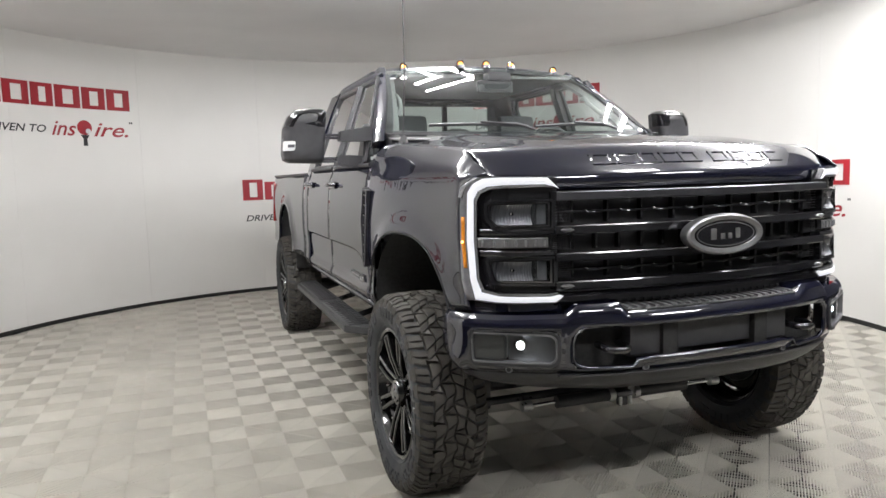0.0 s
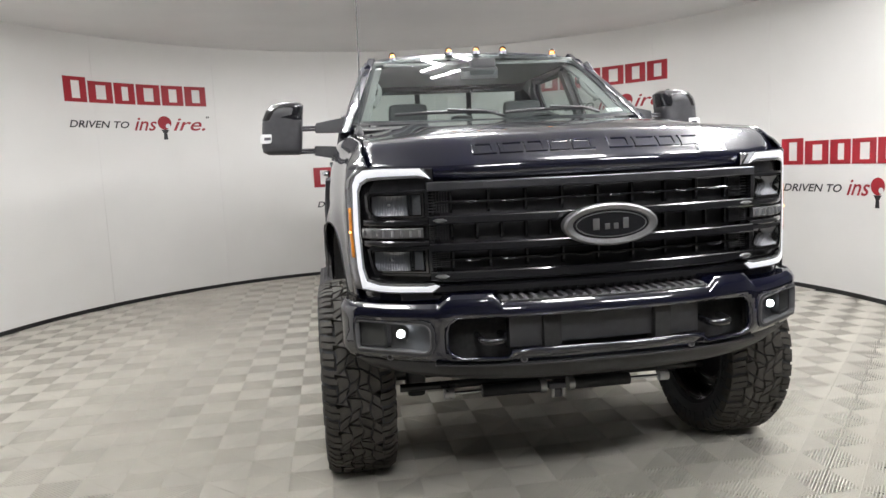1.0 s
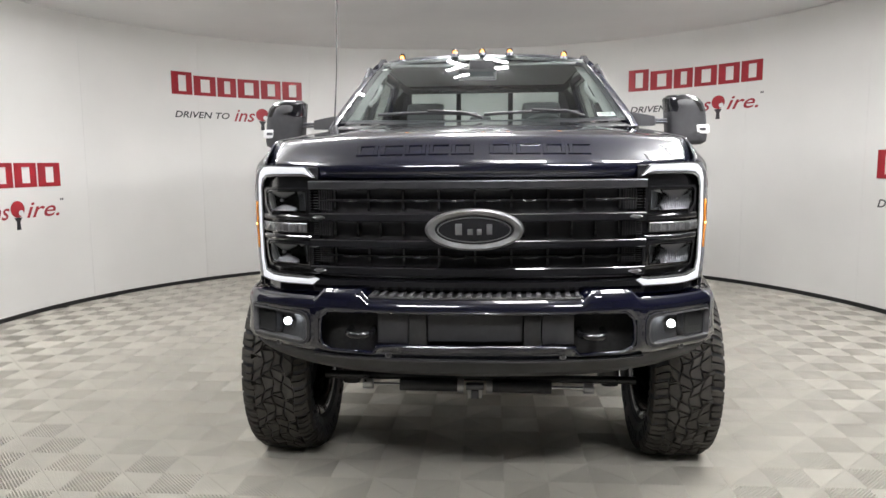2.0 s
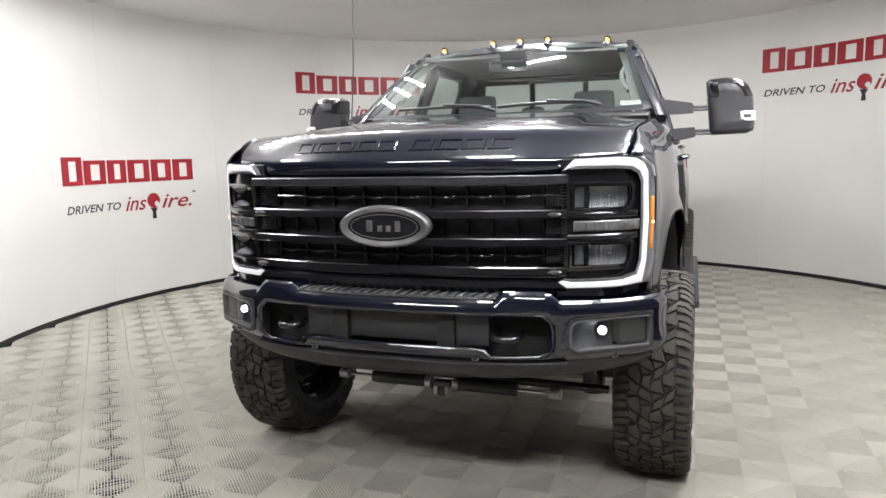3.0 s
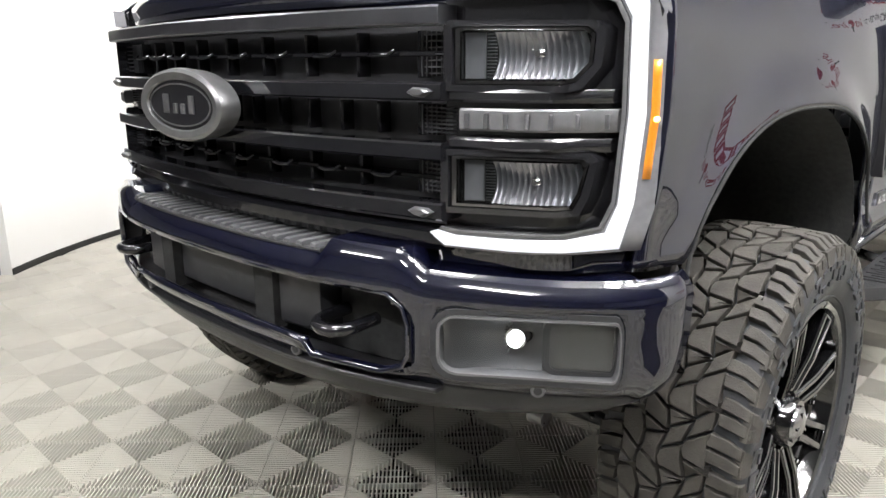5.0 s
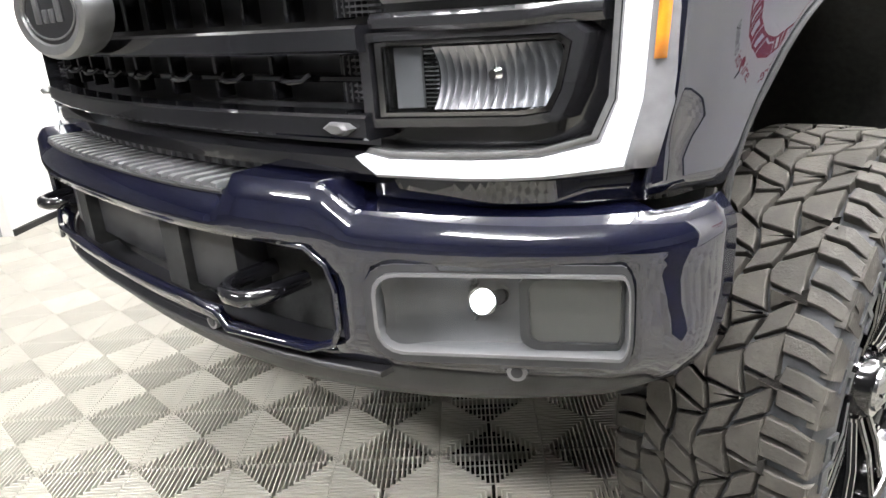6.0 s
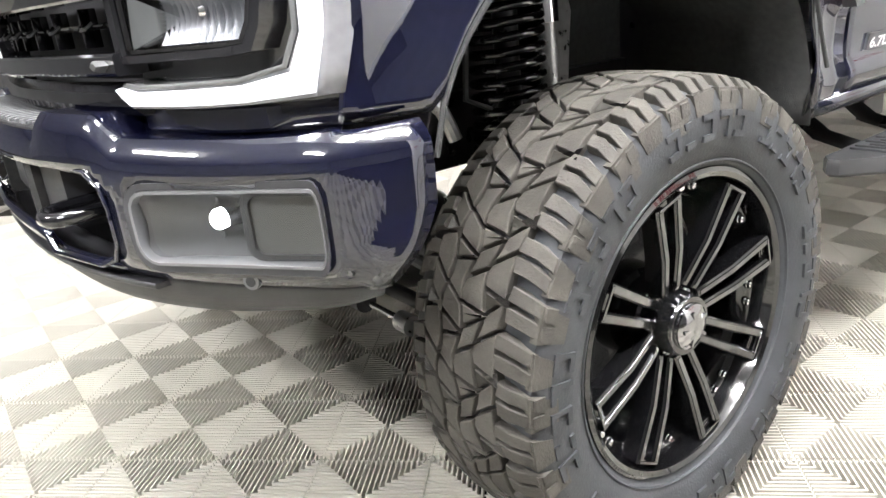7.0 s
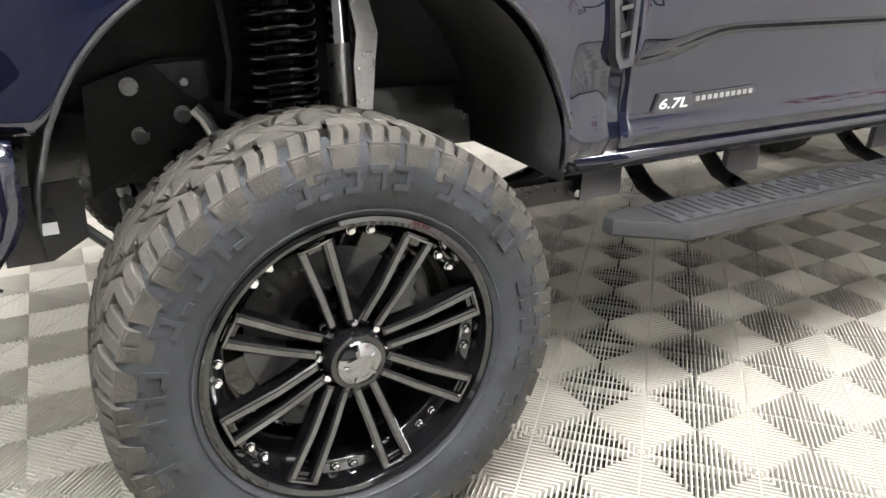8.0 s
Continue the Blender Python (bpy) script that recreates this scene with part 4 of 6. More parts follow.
        bm = bmesh.new()
        sheet(bm, [[lamp_face(g, d)(x, z) for z in lin(z0, z1, 5)] for x, d in ((0.724, 0.030), (0.728, 0.037), (0.754, 0.043), (0.757, 0.036))])
        part("lamp_step", bm, PALETRIM, lamp, "plain pale panel")
        bm = bmesh.new()
        for k in range(14):
            z = z0 + (k + 0.5) * (z1 - z0) / 14
            h = (z1 - z0) / 14 * 0.36
            loft(bm, [[lamp_face(g, 0.044)(x, z - h), lamp_face(g, 0.038)(x, z - h * 0.3), lamp_face(g, 0.038)(x, z + h * 0.3), lamp_face(g, 0.044)(x, z + h)] for x in (0.758, 0.774)])
        part("lamp_fin", bm, CHROME, lamp, "bright fluted column")
        bm = bmesh.new()
        cyl(bm, lamp_face(g, 0.044)(0.845, cz), lamp_face(g, 0.036)(0.845, cz), 0.010, 0.006, 16)
        part("lamp_bulb", bm, CHROME, lamp)
    bm = bmesh.new()
    strip(bm, [(g * x, 1.249, 1.290) for x in lin(0.72, 0.957, 9)], f, 0.020, 0.05, 0.004)
    drl = part("marker_strip", bm, STRIPGREY, lamp, "ribbed silver strip between the lamps")
    for x in lin(0.735, 0.945, 7):
        bm = bmesh.new()
        box(bm, (g * x, lamp_line(x) + 0.019, 1.268), (0.010, 0.004, 0.026), 0.0015)
        part("strip_cell", bm, REFLECTOR, drl)
    bm = bmesh.new()
    for z in (1.312, 1.226):
        strip(bm, [(g * x, z - 0.012, z + 0.012) for x in lin(0.70, 0.95, 8)], f, 0.020, 0.06, 0.006)
    part("lamp_divider", bm, LAMPBLACK, lamp)


# ---- hood, fenders, cab, bed ----
def hood_front(x):
    return -0.905 + 0.30 * abs(x) ** 2.5


def hood_edge(y):
    return curve_at([(-0.70, 0.928), (-0.3, 0.915), (0.62, 0.868)], y)


def nose_rise(t):
    # a flat sloped face, then a short bend into the top
    return 1 - math.log1p(math.exp(3.2 * (1 - t / 0.080))) / math.log1p(math.exp(3.2))


def hood_z(u, t):
    # u: -1..1 across, t: 0..1 from front to rear
    a = abs(u)
    e = smooth(0.66, 0.98, a)
    dome = 1.0 - smooth(0.60, 0.76, a)
    return 1.538 + 0.016 * e + (0.115 - 0.018 * e) * nose_rise(t) + (0.123 - 0.018 * e) * t + 0.018 * dome * smooth(0.10, 0.35, t) - 0.012 * a * a


bm = bmesh.new()
ts = [0, 0.01, 0.022, 0.035, 0.048, 0.056, 0.063, 0.070, 0.078, 0.088, 0.10, 0.12, 0.16, 0.22, 0.3, 0.4, 0.5, 0.6, 0.7, 0.8, 0.9, 1.0]
us = lin(-1, 1, 49)


def hood_point(u, t):
    x0 = u * 0.928
    y = hood_front(x0) + (0.615 - hood_front(x0)) * t
    x = u * hood_edge(y)
    return (x, y, hood_z(u, t))


rows = [[hood_point(u, t) for u in us] for t in ts]
nose = [[(p[0] * 0.998, p[1] + dy, p[2] + dz) for p in rows[0]] for dy, dz in ((0.05, -0.062), (0.012, -0.060), (0.002, -0.050), (-0.004, -0.02))]
sheet(bm, nose + rows)
hood = part("hood", bm, PAINT, truck, smooth=50, thick=0.010)
# raised plain bars where the hood lettering stands
xs = -0.50
for i, w in enumerate((0.093, 0.093, 0.087, 0.082, 0.093, 0, 0.098, 0.098, 0.093, 0.093)):
    if w == 0:
        xs += 0.05
        continue
    for zt0, zt1 in ((0.025, 0.031), (0.054, 0.060)):
        bm = bmesh.new()
        pts = []
        for t, lift in ((zt0, 0.0003), (zt0 + 0.001, 0.0045), (zt1 - 0.001, 0.0045), (zt1, 0.0003)):
            row = []
            for x in lin(xs, xs + w, 4):
                p = Vector(hood_point(x / 0.925, t))
                row.append(p + Vector((0, -0.5, 0.86)) * lift)
            pts.append(row)
        sheet(bm, pts)
        part("raised_bar", bm, PAINT, hood)
    for xa in (xs, xs + w - 0.018) if i % 2 == 0 else (xs + 0.002,):
        bm = bmesh.new()
        sheet(bm, [[Vector(hood_point(x / 0.925, t)) + Vector((0, -0.5, 0.86)) * lift for t in lin(0.029, 0.056, 6)] for x, lift in ((xa, 0.0003), (xa + 0.002, 0.0042), (xa + 0.016, 0.0042), (xa + 0.018, 0.0003))])
        part("raised_bar", bm, PAINT, hood)
    xs += w + 0.012


def arch_z(y, c=0.01, r=0.535, zc=0.76):
    # height of the wheel arch's edge over y
    d = abs(y - c)
    return zc + 0.51 * math.sqrt(max(1 - (d / r) ** 2.6, 0)) if d < r else 0.0


def side_x(z):
    # the body side's profile
    return curve_at([(0.70, 0.940), (0.80, 0.975), (0.83, 1.003), (0.90, 1.008), (0.96, 1.000), (1.06, 1.004), (1.12, 1.012), (1.30, 1.020), (1.45, 1.018), (1.54, 1.006), (1.62, 0.978)], z)


def lower_x(z, crease):
    # the scalloped lower flank: creased at the top, leaning in downwards, with a ridge near the foot
    k = smooth(crease + 0.007, crease - 0.011, z)
    low = curve_at([(0.83, 0.992), (0.855, 1.001), (0.880, 1.003), (0.900, 0.994), (0.915, 0.986), (0.96, 0.986), (1.02, 0.990), (1.06, 0.992), (1.12, 0.993)], z)
    return side_x(z) * (1 - k) + low * k


def fender_row(y, n=34):
    # the fender's section at y, from the hood's edge down
    t = min(max((y - hood_front(0.92)) / (0.615 - hood_front(0.92)), 0), 1)
    xt, zt = hood_edge(y) + 0.004, hood_z(1.0, t)
    zb = 0.80 if y > 0.53 else max(arch_z(y), 0.986 if y < -0.40 else 0.0)
    row = []
    for k in range(n):
        z = zt + (zb - zt) * (k / (n - 1)) ** 1.25
        x = xt + (side_x(z) - xt) * smooth(-0.02, 0.085, zt - z) ** 0.65
        if z < 1.10:
            x += (lower_x(z, 1.045) - side_x(z)) * smooth(0.535, 0.57, y)
        dist = math.hypot(y - 0.01, (z - 0.76)) - 0.52
        x += 0.030 * math.exp(-(max(dist, 0) / 0.085) ** 2) * (1 if z > 0.82 else 0.4) * (1 - 0.85 * smooth(0.38, 0.56, y) * smooth(1.22, 1.0, z))
        row.append((x, y, z))
    return row


# outline of the headlamp that the fender's front edge follows
LAMP_EDGE = [(0.925, 1.541), (0.950, 1.538), (0.972, 1.526), (0.988, 1.503), (0.998, 1.472), (1.006, 1.42), (1.008, 1.28), (1.001, 1.12), (0.988, 0.990)]


def fender_panel(g):
    ys = [-0.592, -0.575, -0.555, -0.53, -0.515, -0.50, -0.47, -0.43, -0.38, -0.32, -0.25, -0.17, -0.08, 0.01, 0.10, 0.19, 0.27, 0.34, 0.40, 0.45, 0.49, 0.52, 0.54, 0.55, 0.58, 0.63, 0.694]
    rows = [fender_row(y) for y in ys]
    # nose piece: runs forward from the first row to the lamp's outline
    rim = rows[0]
    run = [0.0]
    for p, q in zip(LAMP_EDGE, LAMP_EDGE[1:]):
        run.append(run[-1] + math.dist(p, q))
    edge = []
    for k in range(len(rim)):
        r = run[-1] * (k / (len(rim) - 1)) ** 1.25
        x, z = curve_at([(a, p[0]) for a, p in zip(run, LAMP_EDGE)], r), curve_at([(a, p[1]) for a, p in zip(run, LAMP_EDGE)], r)
        edge.append((x, lamp_line(x) + 0.006, z))
    front = []
    for w in lin(0, 1, 7)[:-1]:
        swell = 0.030 * w * (1 - w)
        front.append([(e[0] + (f[0] - e[0]) * w + swell * 0.4, e[1] + (f[1] - e[1]) * w, e[2] + (f[2] - e[2]) * w + swell * smooth(1.45, 1.54, e[2])) for e, f in zip(edge, rim)])
    bm = bmesh.new()
    sheet(bm, [[(g * x, y, z) for x, y, z in r] for r in front + rows])
    return part("fender", bm, PAINT, truck, smooth=50, thick=0.010, inward=-g if g < 0 else 1)


for g in (-1, 1):
    fender_panel(g)
    # rolled lip of the arch
    bm = bmesh.new()
    pipe(bm, [(g * (side_x(max(arch_z(y), 0.8)) + 0.026), y, max(arch_z(y), 0.80)) for y in lin(-0.505, 0.525, 40)], 0.005, 8)
    part("arch_lip", bm, LINER, truck)
    # liner of the wheel well
    bm = bmesh.new()
    sheet(bm, [[(g * x, 0.01 + r * 1.04 * math.cos(a), 0.78 + r * math.sin(a)) for x, r in ((0.995, 0.515), (0.80, 0.530), (0.62, 0.535))] for a in lin(0.0, math.pi + 0.05, 30)])
    part("arch_liner", bm, LINER, truck, "black felt wheel well liner", thick=0.004)
    bm = bmesh.new()
    box(bm, (g * 0.46, 0.02, 1.04), (0.02, 1.2, 0.55))
    part("inner_arch", bm, LINER, truck)

# engine bay underside: a plain box added to keep light out from below
bm = bmesh.new()
box(bm, (0, -0.22, 1.36), (1.3, 1.06, 0.30), 0.02)
part("engine_bay_blocker", bm, CHASSIS, truck)
bm = bmesh.new()
box(bm, (0, -0.74, 1.10), (1.36, 0.05, 0.72), 0.01)
part("radiator", bm, LINER, truck)

# cowl between hood and windscreen
bm = bmesh.new()
cow = lambda x: 0.66 + 0.13 * (x / 0.9) ** 2
sheet(bm, [[(x, 0.585 + 0.0 * x, 1.762 - 0.01 * abs(x)) for x in lin(-0.88, 0.88, 13)], [(x, 0.64 + 0.06 * (x / 0.9) ** 2, 1.768) for x in lin(-0.88, 0.88, 13)], [(x, cow(x) + 0.03, 1.785) for x in lin(-0.88, 0.88, 13)]])
part("cowl", bm, TRIM, truck, thick=0.006)


# windscreen
def screen_point(u, v):
    # u -1..1, v 0 (base) .. 1 (top)
    x = u * (0.905 - 0.175 * v)
    y = 0.67 + 0.70 * v + (0.135 - 0.03 * v) * u * u
    z = 1.785 + 0.455 * v - 0.018 * u * u * v + 0.02 * u * u * (1 - v) + 0.03 * math.sin(v * math.pi)
    return (x, y, z)


bm = bmesh.new()
sheet(bm, [[screen_point(u * 0.985, 0.02 + 0.96 * v) for u in lin(-1, 1, 25)] for v in lin(0, 1, 13)])
ws = part("windscreen", bm, WINDSCREEN, truck, "large raked windscreen with a faint green tint", smooth=80)
ws.visible_shadow = False
# black border baked on the glass edge
for nm, ua, ub, va, vb in (("top", -1, 1, 0.93, 0.985), ("left", -0.99, -0.945, 0.02, 0.97), ("right", 0.945, 0.99, 0.02, 0.97), ("base", -1, 1, 0.0, 0.045)):
    bm = bmesh.new()
    sheet(bm, [[Vector(screen_point(u, v)) + Vector((0, 0.006, -0.004)) for u in lin(ua, ub, 17)] for v in lin(va, vb, 9)])
    part("screen_border", bm, SATINBLACK, truck, thick=0.002)


# cab
def glass_x(z):
    # tumblehome of the side windows
    return 0.972 - (z - 1.62) * 0.30


def roof_z(x, y):
    return 2.268 - 0.040 * (abs(x) / 0.78) ** 3 - 0.055 * smooth(1.55, 1.32, y) - 0.02 * smooth(2.5, 2.85, y)


bm = bmesh.new()
rows = []
for y in lin(1.345, 2.90, 14):
    w = 0.765 + 0.015 * smooth(1.35, 1.7, y)
    rows.append([(w * u, y + 0.07 * u * u * (1 - smooth(1.345, 1.7, y)), roof_z(w * u, y)) for u in lin(-1, 1, 25)])
sheet(bm, rows)
part("roof", bm, PAINT, truck, smooth=50, thick=0.02)
bm = bmesh.new()
box(bm, (0, 2.12, 2.205), (1.44, 1.40, 0.02), 0.006)
part("headliner", bm, HEADLINER, truck)


def section(y0, y1, z0, z1, g, ny=5, nz=16, inset=0.0):
    rows = []
    for y in lin(y0, y1, ny):
        rows.append([(g * (side_x(z) - inset), y, z) for z in lin(z0, z1, nz)])
    return rows


for g in (-1, 1):
    # A pillar: painted outside, from cowl to roof
    bm = bmesh.new()
    loops = []
    for v in lin(-0.08, 1.04, 10):
        p = Vector(screen_point(g * 1.0, max(v, 0)))
        if v < 0:
            p = p + Vector((g * 0.012, -0.05, -0.05))
        w = 0.085 - 0.012 * v
        loops.append([p + Vector((g * -0.012, -0.004, 0.004)), p + Vector((g * 0.026, 0.016, 0.006)), p + Vector((g * 0.040, 0.05, -0.006)), p + Vector((g * 0.034, w + 0.02, -0.03)), p + Vector((g * -0.025, w, -0.04)), p + Vector((g * -0.03, 0.03, -0.02))])
    loft(bm, loops)
    part("a_pillar", bm, PAINT, truck, smooth=60)
    # roof rail over the doors
    bm = bmesh.new()
    loft(bm, [[(g * 0.762, y, 2.232 - d), (g * 0.800, y, 2.205 - d), (g * 0.815, y, 2.165 - d), (g * 0.775, y, 2.160 - d), (g * 0.735, y, 2.20 - d)] for y, d in ((1.40, 0.028), (1.55, 0.008), (1.8, 0.0), (2.55, 0.0), (2.77, 0.008), (2.91, 0.04))])
    part("roof_rail", bm, PAINT, truck, smooth=60)
    # C pillar at the cab's rear
    bm = bmesh.new()
    loft(bm, [[(g * (x + 0.01), y0, z), (g * (x + 0.012), y1, z), (g * (x - 0.10), y1 + 0.03, z), (g * (x - 0.06), y0, z)] for x, y0, y1, z in ((0.972, 2.66, 2.935, 1.60), (0.915, 2.66, 2.92, 1.85), (0.840, 2.62, 2.90, 2.10), (0.795, 2.56, 2.89, 2.20))])
    part("c_pillar", bm, PAINT, truck, smooth=60)
    # lower skin: doors and corner
    for nm, y0, y1 in (("front_door", 0.702, 1.794), ("rear_door", 1.802, 2.715)):
        door = new(nm)
        door.parent = truck
        bm = bmesh.new()
        zs = [0.835, 0.845, 0.855, 0.867, 0.88, 0.89, 0.90, 0.907, 0.915, 0.93, 0.96, 1.0] + lin(1.02, 1.15, 18) + [1.2, 1.3, 1.4, 1.48, 1.54, 1.58, 1.612]
        rows = []
        for y in lin(y0, y1, 28):
            row = []
            for z in zs:
                x = lower_x(z, 1.048 + 0.062 * smooth(0.72, 1.05, y))
                row.append((g * x, y, z))
            rows.append(row)
        sheet(bm, rows)
        part("door_skin", bm, PAINT, door, smooth=50, thick=0.03, inward=1 if g > 0 else 1)
        # window frame and glass
        zt = 2.165
        bm = bmesh.new()
        if nm == "front_door":
            quad = [(0.92, 1.635), (1.745, 1.635), (1.745, zt), (1.345, zt)]
        else:
            quad = [(1.845, 1.635), (2.62, 1.635), (2.58, 2.10), (2.52, zt), (1.845, zt)]
        bm.faces.new([bm.verts.new((g * (glass_x(z) - 0.012), y, z)) for y, z in quad])
        gl = part("side_window", bm, SIDEGLASS, door, "tinted side window", smooth=0)
        gl.visible_shadow = False
        bm = bmesh.new()
        pts = quad + [quad[0], quad[1]]
        for a, b in zip(quad, quad[1:] + quad[:1]):
            pipe(bm, [(g * (glass_x(a[1]) - 0.004), a[0], a[1]), (g * (glass_x(b[1]) - 0.004), b[0], b[1])], 0.016, 8)
        part("window_frame", bm, SATINBLACK, door)
        bm = bmesh.new()
        pipe(bm, [(g * 0.984, y, 1.622) for y in lin(y0 + 0.02, y1 - 0.02, 4)], 0.012, 8)
        part("belt_trim", bm, SATINBLACK, door)
        hy = 1.66 if nm == "front_door" else 2.57
        bm = bmesh.new()
        box(bm, (g * 1.022, hy, 1.502), (0.012, 0.20, 0.050), 0.006)
        part("handle_cup", bm, GLOSSBLACK, door)
        bm = bmesh.new()
        pipe(bm, [(g * 1.020, hy - 0.095, 1.505), (g * 1.050, hy - 0.080, 1.508), (g * 1.058, hy - 0.02, 1.51), (g * 1.058, hy + 0.03, 1.51), (g * 1.050, hy + 0.080, 1.508), (g * 1.020, hy + 0.095, 1.505)], 0.016, 10, 0.8)
        part("door_handle", bm, PAINT, door)
    # B pillar
    bm = bmesh.new()
    loft(bm, [[(g * (glass_x(z) - 0.004), y0, z), (g * (glass_x(z) - 0.004), y1, z), (g * (glass_x(z) - 0.06), y1, z), (g * (glass_x(z) - 0.06), y0, z)] for z, y0, y1 in ((1.62, 1.755, 1.835), (2.17, 1.755, 1.835))])
    part("b_pillar", bm, SATINBLACK, truck)
    # cab corner and rocker
    bm = bmesh.new()
    sheet(bm, section(2.723, 2.935, 0.835, 1.61, g))
    part("cab_corner", bm, PAINT, truck, thick=0.02)
    bm = bmesh.new()
    sheet(bm, [[(g * 0.90, y, 0.775), (g * 0.968, y, 0.783), (g * 0.990, y, 0.800), (g * 1.000, y, 0.829)] for y in lin(0.56, 2.935, 8)])
    part("rocker", bm, PAINT, truck, thick=0.015)
    # bed side with its own arch
    bm = bmesh.new()
    ys = [2.955, 3.02, 3.2, 3.4, 3.5, 3.56, 3.6, 3.66, 3.74, 3.84, 3.95, 4.06, 4.17, 4.28, 4.38, 4.46, 4.52, 4.56, 4.62, 4.7, 4.9, 5.08, 5.12]
    rows = []
    for y in ys:
        zb = max(0.86, arch_z(y - 4.06, 0.0, 0.50, 0.80) if abs(y - 4.06) < 0.5 else 0.86)
        row = []
        for k in range(14):
            z = 1.585 + (zb - 1.585) * k / 13
            dist = math.hypot(y - 4.06, z - 0.78) - 0.51
            x = side_x(min(z, 1.56)) + 0.028 * math.exp(-(max(dist, 0) / 0.08) ** 2)
            row.append((g * x, y, z))
        rows.append(row)
    sheet(bm, rows)
    part("bed_side", bm, PAINT, truck, smooth=50, thick=0.03)
    bm = bmesh.new()
    box(bm, (g * 0.955, 4.04, 1.592), (0.11, 2.16, 0.022), 0.008)
    part("bed_rail", bm, SATINBLACK, truck)
    bm = bmesh.new()
    box(bm, (g * 0.985, 5.085, 1.30), (0.085, 0.09, 0.44), 0.012)
    part("tail_lamp", bm, REDLENS, truck, "tall red tail lamp")
    bm = bmesh.new()
    sheet(bm, [[(g * x, 4.06 + 0.53 * math.cos(a), 0.80 + 0.53 * math.sin(a)) for x in (1.0, 0.6)] for a in lin(-0.2, math.pi + 0.2, 24)])
    part("rear_arch_liner", bm, LINER, truck, thick=0.004)
    # black filler that stands for the shade in the gap between cab and bed
    bm = bmesh.new()
    box(bm, (g * 0.955, 2.945, 1.2), (0.06, 0.012, 0.72))
    part("bed_gap_shade", bm, LINER, truck)

# bed front wall, floor, tailgate
bm = bmesh.new()
box(bm, (0, 2.985, 1.30), (1.86, 0.04, 0.55), 0.006)
part("bed_front", bm, PAINT, truck)
bm = bmesh.new()
box(bm, (0, 4.02, 1.06), (1.84, 2.14, 0.05), 0.01)
part("bed_floor", bm, SATINBLACK, truck)
bm = bmesh.new()
box(bm, (0, 5.10, 1.30), (1.90, 0.06, 0.56), 0.012)
part("tailgate", bm, PAINT, truck)
# cab rear wall with a three-part window
for nm, c, s in (("cab_rear_wall", (0, 2.92, 1.30), (1.86, 0.03, 0.80)), ("cab_rear_top", (0, 2.89, 2.175), (1.52, 0.04, 0.07))):
    bm = bmesh.new()
    box(bm, c, s, 0.006)
    part(nm, bm, PAINT, truck)
for x in (-0.24, 0.24):
    bm = bmesh.new()
    box(bm, (x, 2.905, 1.92), (0.045, 0.03, 0.44), 0.004)
    part("rear_window_post", bm, SATINBLACK, truck)
for g in (-1, 1):
    bm = bmesh.new()
    box(bm, (g * 0.75, 2.905, 1.92), (0.14, 0.03, 0.46), 0.004)
    part("rear_window_side", bm, SATINBLACK, truck)
bm = bmesh.new()
bm.faces.new([bm.verts.new(p) for p in ((-0.70, 2.902, 1.70), (0.70, 2.902, 1.70), (0.70, 2.895, 2.14), (-0.70, 2.895, 2.14))])
rw = part("rear_window", bm, SIDEGLASS, truck, "three-part rear window", smooth=0)
rw.visible_shadow = False
# floor pan and firewall of the cab
bm = bmesh.new()
box(bm, (0, 1.75, 0.93), (1.86, 2.24, 0.06))
part("floor_pan", bm, CHASSIS, truck)
bm = bmesh.new()
box(bm, (0, 0.63, 1.28), (1.80, 0.03, 0.90))
part("firewall", bm, CHASSIS, truck)


